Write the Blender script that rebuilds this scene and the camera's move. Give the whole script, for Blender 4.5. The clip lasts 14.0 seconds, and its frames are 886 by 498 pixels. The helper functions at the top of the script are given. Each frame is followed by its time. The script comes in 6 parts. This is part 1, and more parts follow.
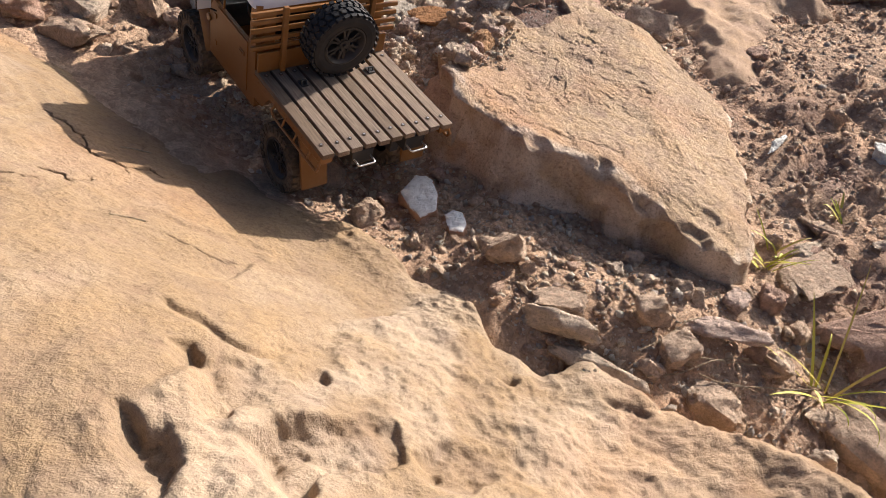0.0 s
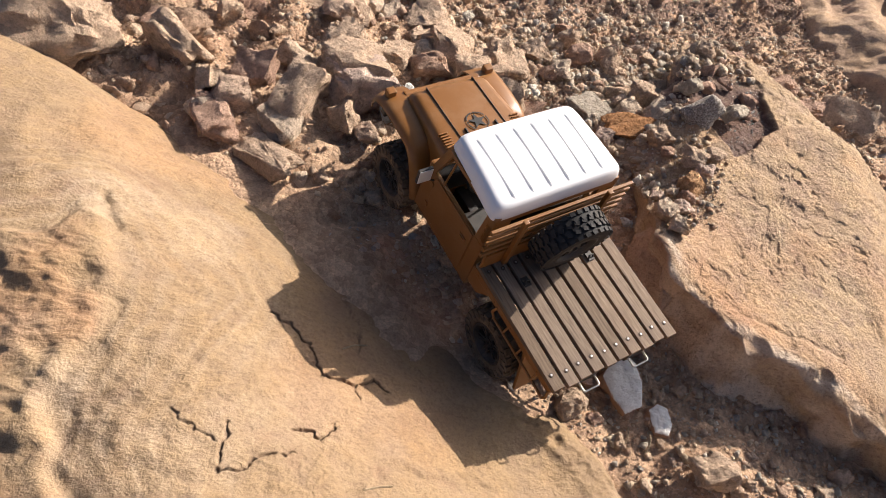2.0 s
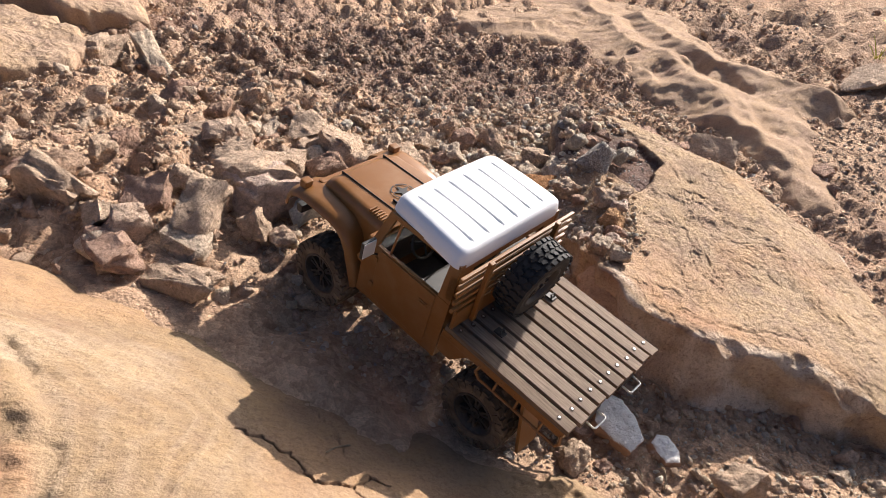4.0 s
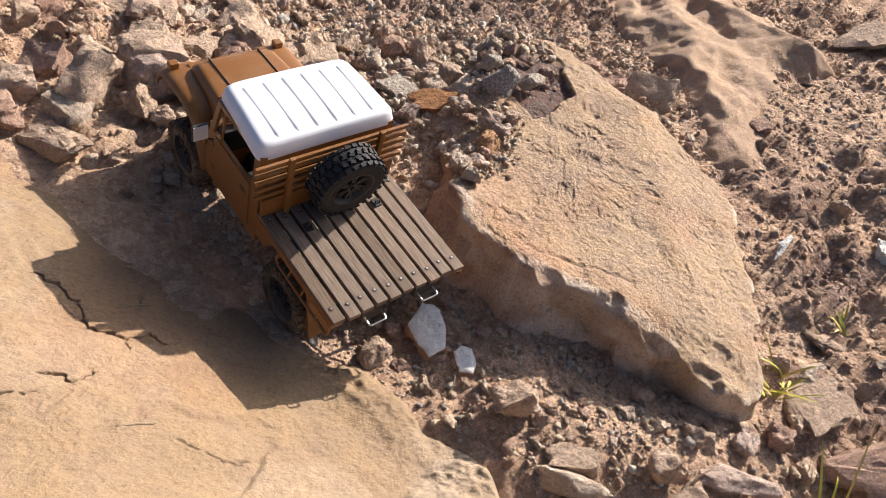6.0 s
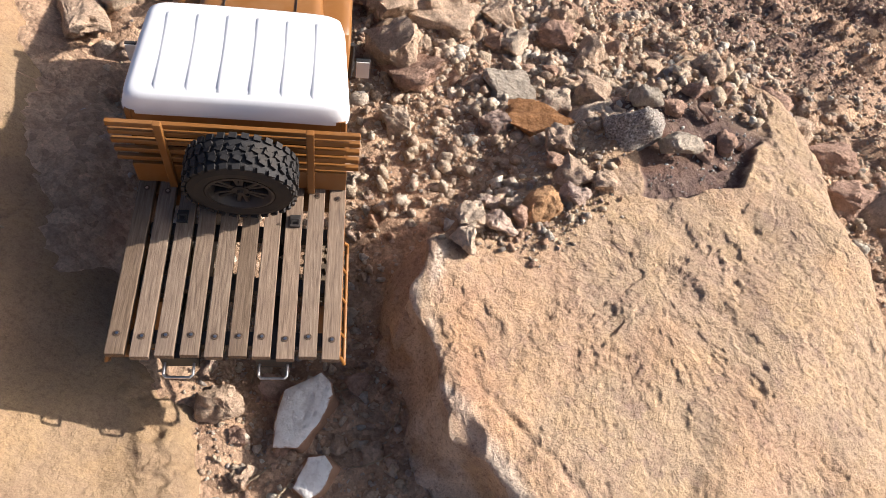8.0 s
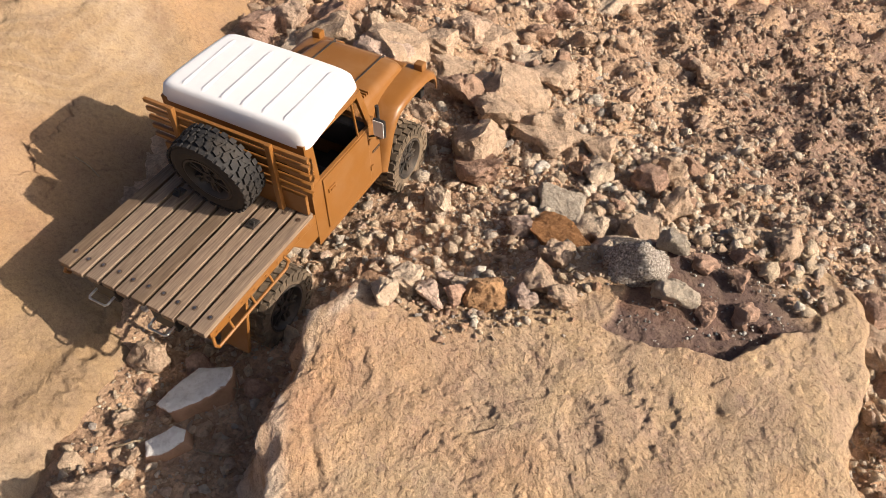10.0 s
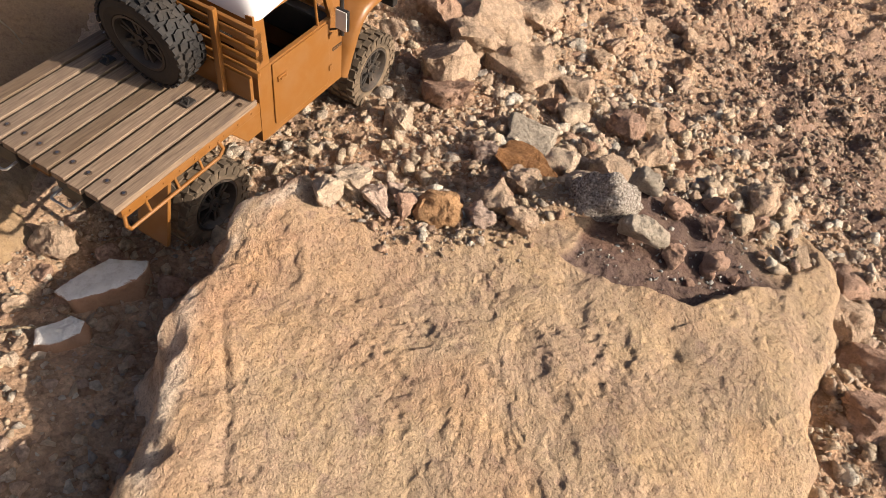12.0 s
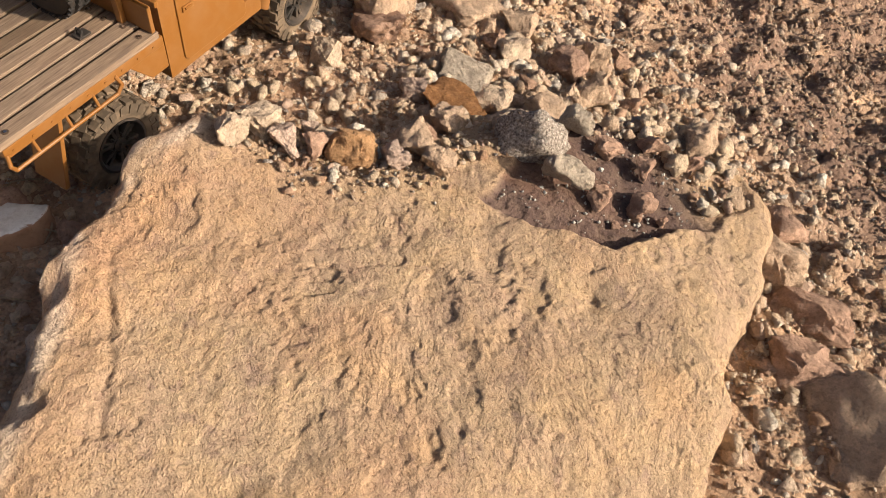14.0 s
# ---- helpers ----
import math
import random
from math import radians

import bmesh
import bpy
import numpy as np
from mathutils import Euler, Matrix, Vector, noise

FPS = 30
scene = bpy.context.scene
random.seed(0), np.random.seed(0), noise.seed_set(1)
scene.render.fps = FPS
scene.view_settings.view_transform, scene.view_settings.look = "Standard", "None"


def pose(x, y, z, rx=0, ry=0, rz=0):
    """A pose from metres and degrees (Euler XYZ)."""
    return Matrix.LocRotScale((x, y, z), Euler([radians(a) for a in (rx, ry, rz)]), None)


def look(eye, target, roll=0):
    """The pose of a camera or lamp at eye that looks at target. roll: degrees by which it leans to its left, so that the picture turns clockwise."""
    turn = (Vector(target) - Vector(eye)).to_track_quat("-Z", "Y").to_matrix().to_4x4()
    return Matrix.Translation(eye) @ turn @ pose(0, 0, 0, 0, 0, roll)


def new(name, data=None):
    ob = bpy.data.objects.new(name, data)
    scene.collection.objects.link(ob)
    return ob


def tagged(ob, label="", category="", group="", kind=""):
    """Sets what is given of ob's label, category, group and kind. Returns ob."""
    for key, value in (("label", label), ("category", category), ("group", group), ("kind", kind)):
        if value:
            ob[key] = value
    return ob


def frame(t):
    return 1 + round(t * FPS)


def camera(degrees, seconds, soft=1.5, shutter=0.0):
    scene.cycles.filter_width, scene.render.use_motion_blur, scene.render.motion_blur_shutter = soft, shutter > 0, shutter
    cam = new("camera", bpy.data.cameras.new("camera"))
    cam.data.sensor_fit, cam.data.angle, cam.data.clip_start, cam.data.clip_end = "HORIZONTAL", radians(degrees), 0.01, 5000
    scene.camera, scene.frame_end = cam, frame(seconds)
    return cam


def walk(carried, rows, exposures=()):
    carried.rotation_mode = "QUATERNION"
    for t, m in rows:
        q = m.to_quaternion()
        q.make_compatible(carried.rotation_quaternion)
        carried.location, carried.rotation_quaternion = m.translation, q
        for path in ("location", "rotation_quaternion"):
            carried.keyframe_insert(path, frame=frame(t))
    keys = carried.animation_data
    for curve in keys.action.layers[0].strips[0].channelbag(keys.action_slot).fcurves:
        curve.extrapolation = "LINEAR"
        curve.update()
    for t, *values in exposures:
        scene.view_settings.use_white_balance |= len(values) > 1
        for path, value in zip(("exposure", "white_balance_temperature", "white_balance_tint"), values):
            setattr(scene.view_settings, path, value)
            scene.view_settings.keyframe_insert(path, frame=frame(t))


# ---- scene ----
cam = camera(63.2, 14.0, soft=0.6)
PATH = [
    (0, (0.0234, -0.0477, 0.6856), (0.0059, 1.3659, -0.7291), -1.42),
    (0.5, (0.0355, 0.0374, 0.6767), (-0.3275, 1.3963, -0.7452), -8.34),
    (1, (0.0375, 0.1653, 0.7951), (-0.2956, 1.3695, -0.7666), -5.32),
    (1.5, (-0.0665, 0.2568, 0.8935), (-0.2885, 1.3203, -0.7858), -4.44),
    (2, (-0.1878, 0.2544, 0.9103), (-0.3228, 1.3915, -0.7294), -0.78),
    (2.5, (-0.2986, 0.2435, 0.8772), (-0.1998, 1.5498, -0.6341), 2.64),
    (5, (-0.2757, 0.1531, 0.7890), (-0.0019, 1.6051, -0.5588), -1.43),
    (5.5, (-0.1868, 0.1165, 0.7796), (-0.0305, 1.5010, -0.6552), -2.61),
    (6, (-0.0191, 0.1416, 0.8265), (0.0400, 1.4451, -0.6892), 1.28),
    (6.5, (0.0937, 0.1995, 0.8519), (-0.0510, 1.4591, -0.6948), 0.09),
    (7, (0.1637, 0.2523, 0.7965), (0.0308, 1.4803, -0.7765), 5.52),
    (7.5, (0.2022, 0.3600, 0.6944), (-0.1294, 1.5604, -0.8706), 3.58),
    (8, (0.2682, 0.4893, 0.6740), (-0.4550, 1.4978, -0.8945), -3.67),
    (8.5, (0.3861, 0.6140, 0.6563), (-0.6869, 1.3448, -0.8651), -11.63),
    (11, (0.5588, 0.6867, 0.5322), (-0.9904, 1.3921, -0.5177), -1.95),
    (11.5, (0.5436, 0.6813, 0.5032), (-0.9351, 1.4338, -0.6136), 0.05),
    (12, (0.5369, 0.6926, 0.5014), (-0.8663, 1.4196, -0.7244), 3.22),
    (12.5, (0.5341, 0.7106, 0.5028), (-0.8256, 1.4490, -0.7645), 4.06),
    (13, (0.5453, 0.7294, 0.5037), (-0.7617, 1.4337, -0.8363), 6.56),
    (13.5, (0.5441, 0.7426, 0.4949), (-0.7530, 1.4551, -0.8504), 6.15),
    (14, (0.5460, 0.7549, 0.4859), (-0.7510, 1.4782, -0.8537), 4.12),
]
EXPOSURES = [(0.0, 0.74, 5800, 10), (1.0, 0.73, 5750, 10), (2.5, 0.78, 6100, 10), (5.0, 0.80, 5650, 10), (6.5, 0.75, 5750, 10), (7.5, 0.94, 5650, 10), (8.5, 0.78, 6000, 10), (11.0, 0.46, 6400, 10), (12.5, 0.60, 6450, 10), (14.0, 0.56, 6700, 10)]
walk(cam, [(t, look(eye, target, roll)) for t, eye, target, roll in PATH], EXPOSURES)

# ---- world, sun ----
SUN_AZ, SUN_EL = 49.0, 20.5          # degrees clockwise from +y, and above the horizon
world = bpy.data.worlds.new("daylight")
scene.world = world
world.use_nodes = True
wn = world.node_tree.nodes
sky = wn.new("ShaderNodeTexSky")
sky.sky_type = 'NISHITA'
sky.sun_disc = False
sky.dust_density = 4.0
sky.air_density = 0.5
sky.sun_elevation = radians(SUN_EL)
sky.sun_rotation = radians(SUN_AZ)
world.node_tree.links.new(sky.outputs[0], wn["Background"].inputs[0])
wn["Background"].inputs[1].default_value = 0.088
sun_data = bpy.data.lights.new("sun", 'SUN')
sun_data.energy = 4.9
sun_data.angle = radians(0.53)
sun_data.color = (1.0, 0.86, 0.715)
sun = new("sun", sun_data)
sun_dir = Vector((math.sin(radians(SUN_AZ)) * math.cos(radians(SUN_EL)), math.cos(radians(SUN_AZ)) * math.cos(radians(SUN_EL)), math.sin(radians(SUN_EL))))
sun.matrix_world = look(sun_dir * 30, (0, 0, 0))

# ---- noise on arrays ----
def lattice(ix, iy, iz, seed):
    h = (ix.astype(np.int64) * 374761393 + iy.astype(np.int64) * 668265263 + iz.astype(np.int64) * 2147483647 + seed * 1274126177) & 0xFFFFFFFF
    h = ((h ^ (h >> 13)) * 1274126177) & 0xFFFFFFFF
    h = ((h ^ (h >> 16)) * 2246822519) & 0xFFFFFFFF
    return (h ^ (h >> 15)).astype(np.float64) / 0xFFFFFFFF * 2 - 1


def noise3(x, y, z, seed=0):
    """Smooth noise from -1 to 1."""
    x, y, z = np.broadcast_arrays(np.asarray(x, float), np.asarray(y, float), np.asarray(z, float))
    fx, fy, fz = np.floor(x), np.floor(y), np.floor(z)
    tx, ty, tz = x - fx, y - fy, z - fz
    tx, ty, tz = [t * t * t * (t * (t * 6 - 15) + 10) for t in (tx, ty, tz)]
    out = 0
    for dx in (0, 1):
        for dy in (0, 1):
            for dz in (0, 1):
                w = (tx if dx else 1 - tx) * (ty if dy else 1 - ty) * (tz if dz else 1 - tz)
                out = out + w * lattice(fx + dx, fy + dy, fz + dz, seed)
    return out


def fbm(x, y, z, size, octaves=4, seed=0, gain=0.5):
    out, amp, k = 0, 1.0, 1 / size
    for o in range(octaves):
        out = out + amp * noise3(x * k + 3.1 * o, y * k - 7.7 * o, z * k + 1.3 * o, seed + o)
        amp, k = amp * gain, k * 2.03
    return out


def step(a, b, x):
    t = np.clip((x - a) / (b - a), 0, 1)
    return t * t * (3 - 2 * t)


def bump(x, y, cx, cy, r):
    return np.exp(-((x - cx) ** 2 + (y - cy) ** 2) / (r * r))


def inside(x, y, poly):
    """Signed distance to a polygon's outline, positive inside."""
    best, odd = np.full(np.shape(x), 1e9), np.zeros(np.shape(x), bool)
    for (ax, ay), (bx, by) in zip(poly, poly[1:] + poly[:1]):
        ex, ey = bx - ax, by - ay
        t = np.clip(((x - ax) * ex + (y - ay) * ey) / (ex * ex + ey * ey), 0, 1)
        best = np.minimum(best, (x - ax - t * ex) ** 2 + (y - ay - t * ey) ** 2)
        if ay != by:
            odd ^= ((ay > y) != (by > y)) & (x < ax + (y - ay) / (by - ay) * ex)
    return np.where(odd, 1, -1) * np.sqrt(best)


def along(x, y, pts):
    """Distance to an open line of points."""
    best = np.full(np.shape(x), 1e9)
    for (ax, ay), (bx, by) in zip(pts, pts[1:]):
        ex, ey = bx - ax, by - ay
        t = np.clip(((x - ax) * ex + (y - ay) * ey) / (ex * ex + ey * ey), 0, 1)
        best = np.minimum(best, (x - ax - t * ex) ** 2 + (y - ay - t * ey) ** 2)
    return np.sqrt(best)


# ---- materials ----
def material(name, rough=0.9, spec=0.25):
    m = bpy.data.materials.new(name)
    m.use_nodes = True
    b = m.node_tree.nodes["Principled BSDF"]
    b.inputs["Roughness"].default_value = rough
    b.inputs["Specular IOR Level"].default_value = spec
    return m, m.node_tree.nodes, m.node_tree.links, b


def noise_node(n, l, size, detail=4, rough=0.55, coord="Object", distort=0.0):
    tc = n.new("ShaderNodeTexCoord" if coord != "Position" else "ShaderNodeNewGeometry")
    t = n.new("ShaderNodeTexNoise")
    t.inputs["Scale"].default_value = 1 / size
    t.inputs["Detail"].default_value = detail
    t.inputs["Roughness"].default_value = rough
    t.inputs["Distortion"].default_value = distort
    l.new(tc.outputs[coord], t.inputs["Vector"])
    return t.outputs["Fac"]


def ramp_node(n, l, fac, stops, mode='LINEAR'):
    r = n.new("ShaderNodeValToRGB")
    r.color_ramp.interpolation = mode
    e = r.color_ramp.elements
    while len(e) < len(stops):
        e.new(0.5)
    for i, (p, c) in enumerate(stops):
        e[i].position = p
        e[i].color = (*c, 1)
    l.new(fac, r.inputs["Fac"])
    return r.outputs["Color"]


def mix_node(n, l, fac, a, b, how='MIX'):
    m = n.new("ShaderNodeMix")
    m.data_type, m.blend_type = 'RGBA', how
    for sock, v in ((m.inputs["Factor"], fac), (m.inputs["A"], a), (m.inputs["B"], b)):
        if isinstance(v, (int, float)):
            sock.default_value = v
        elif isinstance(v, tuple):
            sock.default_value = (*v, 1)
        else:
            l.new(v, sock)
    return m.outputs["Result"]


def math_node(n, l, how, a, b=0.0, clamp=False):
    m = n.new("ShaderNodeMath")
    m.operation, m.use_clamp = how, clamp
    for sock, v in ((m.inputs[0], a), (m.inputs[1], b)):
        if isinstance(v, (int, float)):
            sock.default_value = v
        else:
            l.new(v, sock)
    return m.outputs[0]


def bump_node(n, l, b, *layers):
    """layers: (height, strength, metres)"""
    last = None
    for h, s, d in layers:
        k = n.new("ShaderNodeBump")
        k.inputs["Strength"].default_value = s
        k.inputs["Distance"].default_value = d
        l.new(h, k.inputs["Height"])
        if last:
            l.new(last, k.inputs["Normal"])
        last = k.outputs["Normal"]
    l.new(last, b.inputs["Normal"])


def crumb_node(n, l, size, coord="Object", wobble=0.6):
    """Packed crumbs: their height and a random grey for each."""
    tc = n.new("ShaderNodeTexCoord" if coord != "Position" else "ShaderNodeNewGeometry")
    w = n.new("ShaderNodeTexNoise")
    w.inputs["Scale"].default_value = 1.6 / size
    w.inputs["Detail"].default_value = 3
    l.new(tc.outputs[coord], w.inputs["Vector"])
    k = n.new("ShaderNodeVectorMath")
    k.operation = 'MULTIPLY_ADD'
    k.inputs[1].default_value = (wobble * size,) * 3
    l.new(w.outputs["Color"], k.inputs[0])
    l.new(tc.outputs[coord], k.inputs[2])
    v = n.new("ShaderNodeTexVoronoi")
    v.inputs["Scale"].default_value = 1 / size
    l.new(k.outputs[0], v.inputs["Vector"])
    s = n.new("ShaderNodeSeparateColor")
    l.new(v.outputs["Color"], s.inputs[0])
    return math_node(n, l, 'SUBTRACT', 1.0, v.outputs["Distance"]), s.outputs[0]


def rock_material(name, light, mid, dark, rust=(0.42, 0.22, 0.09), rust_amount=0.35, marks=False, relief=1.0, fine=1.0):
    """Weathered sandstone. relief: depth of the worn dents; fine: depth of the sand grain."""
    m, n, l, b = material(name, 0.95, 0.12)
    big = noise_node(n, l, 0.17, 5, 0.6, distort=0.5)
    patch = noise_node(n, l, 0.048, 7, 0.66, distort=0.35)
    dents = noise_node(n, l, 0.0125, 5, 0.6, distort=0.25)
    crumbs = noise_node(n, l, 0.0052, 4, 0.58)
    grain = noise_node(n, l, 0.0012, 3, 0.65)
    specks = noise_node(n, l, 0.0031, 3, 0.62, distort=0.3)
    c = ramp_node(n, l, big, [(0.30, mid), (0.50, light), (0.70, mid)])
    c = mix_node(n, l, 0.85, c, ramp_node(n, l, patch, [(0.28, (0.86, 0.78, 0.82)), (0.44, (1, 0.98, 0.98)), (0.56, (1.05, 1.01, 0.94)), (0.72, (1.18, 1.11, 0.97))]), 'MULTIPLY')
    # low parts of the dents take the dark tone
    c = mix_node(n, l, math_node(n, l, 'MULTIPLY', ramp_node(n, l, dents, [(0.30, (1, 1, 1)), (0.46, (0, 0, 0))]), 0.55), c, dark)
    stain = ramp_node(n, l, noise_node(n, l, 0.075, 6, 0.7, distort=0.8), [(0.53, (0, 0, 0)), (0.72, (1, 1, 1))])
    c = mix_node(n, l, math_node(n, l, 'MULTIPLY', stain, rust_amount), c, rust)
    if marks:
        a = n.new("ShaderNodeAttribute")
        a.attribute_name = "marks"
        s = n.new("ShaderNodeSeparateColor")
        l.new(a.outputs["Color"], s.inputs[0])
        uneven = math_node(n, l, 'ADD', 0.45, dents)
        c = mix_node(n, l, math_node(n, l, 'MULTIPLY', s.outputs[0], uneven, True), c, (0.84, 0.74, 0.60))
        # second channel: dark tone, also the painted shade in ledge hollows
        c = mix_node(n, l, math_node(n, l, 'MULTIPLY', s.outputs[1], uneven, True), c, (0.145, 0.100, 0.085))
        c = mix_node(n, l, math_node(n, l, 'MULTIPLY', s.outputs[2], uneven, True), c, (0.50, 0.24, 0.11))
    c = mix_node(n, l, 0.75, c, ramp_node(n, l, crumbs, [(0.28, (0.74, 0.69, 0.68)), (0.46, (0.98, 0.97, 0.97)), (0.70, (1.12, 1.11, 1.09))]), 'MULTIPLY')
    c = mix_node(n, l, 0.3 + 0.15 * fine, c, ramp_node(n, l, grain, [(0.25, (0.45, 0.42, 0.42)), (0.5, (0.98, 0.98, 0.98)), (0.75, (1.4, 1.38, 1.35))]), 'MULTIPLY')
    # dark specks put the small shadows of sand grains into the colour
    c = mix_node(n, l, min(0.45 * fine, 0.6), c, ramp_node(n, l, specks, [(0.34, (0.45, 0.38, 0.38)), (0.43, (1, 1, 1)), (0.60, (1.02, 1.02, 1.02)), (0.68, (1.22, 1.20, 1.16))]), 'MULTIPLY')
    l.new(c, b.inputs["Base Color"])
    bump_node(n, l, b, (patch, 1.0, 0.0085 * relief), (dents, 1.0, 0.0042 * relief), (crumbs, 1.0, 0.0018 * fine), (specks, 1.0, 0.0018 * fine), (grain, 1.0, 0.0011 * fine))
    return m


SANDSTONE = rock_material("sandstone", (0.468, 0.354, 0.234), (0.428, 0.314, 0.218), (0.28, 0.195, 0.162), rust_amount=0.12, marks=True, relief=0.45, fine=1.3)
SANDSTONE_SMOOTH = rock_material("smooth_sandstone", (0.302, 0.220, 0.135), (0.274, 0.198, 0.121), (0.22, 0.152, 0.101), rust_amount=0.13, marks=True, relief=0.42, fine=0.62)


def dirt_material():
    m, n, l, b = material("dirt", 0.97, 0.1)
    big = noise_node(n, l, 0.25, 5, 0.6, distort=0.5)
    small = noise_node(n, l, 0.018, 6, 0.7)
    grain = noise_node(n, l, 0.003, 4, 0.75)
    c = ramp_node(n, l, big, [(0.3, (0.52, 0.345, 0.225)), (0.5, (0.61, 0.43, 0.285)), (0.7, (0.55, 0.395, 0.275))])
    c = mix_node(n, l, math_node(n, l, 'MULTIPLY', ramp_node(n, l, small, [(0.40, (1, 1, 1)), (0.60, (0, 0, 0))]), 0.35), c, (0.37, 0.25, 0.18))
    c = mix_node(n, l, 0.6, c, ramp_node(n, l, grain, [(0.28, (0.5, 0.48, 0.47)), (0.5, (0.95, 0.95, 0.95)), (0.72, (1.35, 1.3, 1.25))]), 'MULTIPLY')
    a = n.new("ShaderNodeAttribute")
    a.attribute_name = "marks"
    s = n.new("ShaderNodeSeparateColor")
    l.new(a.outputs["Color"], s.inputs[0])
    # marked patches: darker soil, with shade mixed into its colour
    c = mix_node(n, l, s.outputs[1], c, (0.27, 0.185, 0.145))
    h1, r1 = crumb_node(n, l, 0.017)
    h2, r2 = crumb_node(n, l, 0.0075)
    c = mix_node(n, l, 0.55, c, ramp_node(n, l, r1, [(0.0, (0.72, 0.66, 0.62)), (0.5, (1, 1, 1)), (0.85, (1.15, 1.12, 1.08)), (1.0, (1.3, 1.28, 1.25))]), 'MULTIPLY')
    c = mix_node(n, l, 0.55, c, ramp_node(n, l, r2, [(0.0, (0.70, 0.65, 0.62)), (0.5, (1, 1, 1)), (1.0, (1.3, 1.27, 1.22))]), 'MULTIPLY')
    l.new(c, b.inputs["Base Color"])
    bump_node(n, l, b, (small, 0.8, 0.006), (h1, 0.8, 0.005), (h2, 0.9, 0.0038), (grain, 1.0, 0.003))
    return m


RIDGE_STONE = rock_material("ridge_sandstone", (0.46, 0.34, 0.232), (0.42, 0.305, 0.212), (0.31, 0.22, 0.165), rust_amount=0.06, marks=True, relief=0.5, fine=1.0)

DIRT = dirt_material()

STONE_COLOURS = [(0.0, (0.630, 0.473, 0.333)), (0.13, (0.546, 0.374, 0.266)), (0.24, (0.714, 0.572, 0.411)), (0.38, (0.609, 0.451, 0.344)), (0.50, (0.672, 0.583, 0.477)), (0.58, (0.693, 0.550, 0.389)),
                 (0.70, (0.525, 0.341, 0.222)), (0.78, (0.651, 0.539, 0.422)), (0.90, (0.777, 0.704, 0.577)), (0.95, (0.462, 0.407, 0.355))]


CLOD_COLOURS = [(0.0, (0.588, 0.429, 0.300)), (0.22, (0.525, 0.363, 0.250)), (0.42, (0.651, 0.495, 0.355)), (0.60, (0.473, 0.314, 0.222)), (0.74, (0.609, 0.446, 0.327)), (0.90, (0.693, 0.550, 0.411))]


GREY_COLOURS = [(0.0, (0.42, 0.315, 0.235)), (0.3, (0.36, 0.262, 0.195)), (0.55, (0.47, 0.36, 0.27)), (0.75, (0.33, 0.235, 0.175)), (0.92, (0.54, 0.43, 0.335))]


def stone_material(name, per_island, tint=None, colours=STONE_COLOURS):
    m, n, l, b = material(name, 0.93, 0.2)
    if tint:
        c = mix_node(n, l, noise_node(n, l, 0.02, 4, 0.6, "Position"), tuple(v * 0.72 for v in tint), tuple(min(v * 1.2, 0.9) for v in tint))
    else:
        r = n.new("ShaderNodeNewGeometry").outputs["Random Per Island"] if per_island else n.new("ShaderNodeObjectInfo").outputs["Random"]
        c = ramp_node(n, l, r, colours, 'CONSTANT')
    small = noise_node(n, l, 0.014, 6, 0.75, "Position")
    grain = noise_node(n, l, 0.003, 4, 0.75, "Position")
    c = mix_node(n, l, 0.75, c, ramp_node(n, l, small, [(0.3, (0.62, 0.58, 0.55)), (0.5, (1, 1, 1)), (0.7, (1.2, 1.17, 1.12))]), 'MULTIPLY')
    c = mix_node(n, l, 0.5, c, ramp_node(n, l, grain, [(0.28, (0.5, 0.5, 0.5)), (0.5, (1, 1, 1)), (0.72, (1.3, 1.3, 1.3))]), 'MULTIPLY')
    l.new(c, b.inputs["Base Color"])
    h, r = crumb_node(n, l, 0.009, "Position")
    c = mix_node(n, l, 0.4, c, ramp_node(n, l, r, [(0.0, (0.75, 0.70, 0.68)), (0.5, (1, 1, 1)), (1.0, (1.22, 1.2, 1.16))]), 'MULTIPLY')
    l.new(c, b.inputs["Base Color"])
    bump_node(n, l, b, (small, 1.0, 0.010), (h, 0.7, 0.005), (grain, 1.0, 0.003))
    return m


GRAVEL = stone_material("gravel", True)
GREY_GRAVEL = stone_material("grey_gravel", True, None, GREY_COLOURS)
CLODS = stone_material("earth_clod", True, None, CLOD_COLOURS)
STONE = stone_material("loose_stone", False, None, CLOD_COLOURS)
PALE_STONE = stone_material("pale_grey_stone", False, (0.80, 0.77, 0.70))
GREY_STONE = stone_material("grey_stone", False, (0.53, 0.455, 0.36))
ORANGE_STONE = stone_material("rust_stone", False, (0.50, 0.255, 0.11))


def speckled_material():
    m, n, l, b = material("speckled_stone", 0.9, 0.2)
    c = ramp_node(n, l, noise_node(n, l, 0.0022, 3, 0.7, "Position"), [(0.36, (0.14, 0.115, 0.095)), (0.45, (0.36, 0.31, 0.26)), (0.55, (0.43, 0.375, 0.315)), (0.64, (0.70, 0.64, 0.56))])
    l.new(c, b.inputs["Base Color"])
    bump_node(n, l, b, (noise_node(n, l, 0.012, 5, 0.7, "Position"), 1.0, 0.006), (noise_node(n, l, 0.003, 3, 0.7, "Position"), 1.0, 0.002))
    return m


SPECKLED_STONE = speckled_material()
TAN_STONE = stone_material("tan_stone", False, (0.63, 0.465, 0.33))
PALE_TAN = stone_material("pale_tan_stone", False, (0.68, 0.54, 0.40))
PINK_STONE = stone_material("pinkish_stone", False, (0.66, 0.50, 0.40))
RUSTY_STONE = stone_material("rust_stained_stone", False, (0.52, 0.31, 0.16))
RED_STONE = stone_material("red_stone", False, (0.53, 0.35, 0.255))


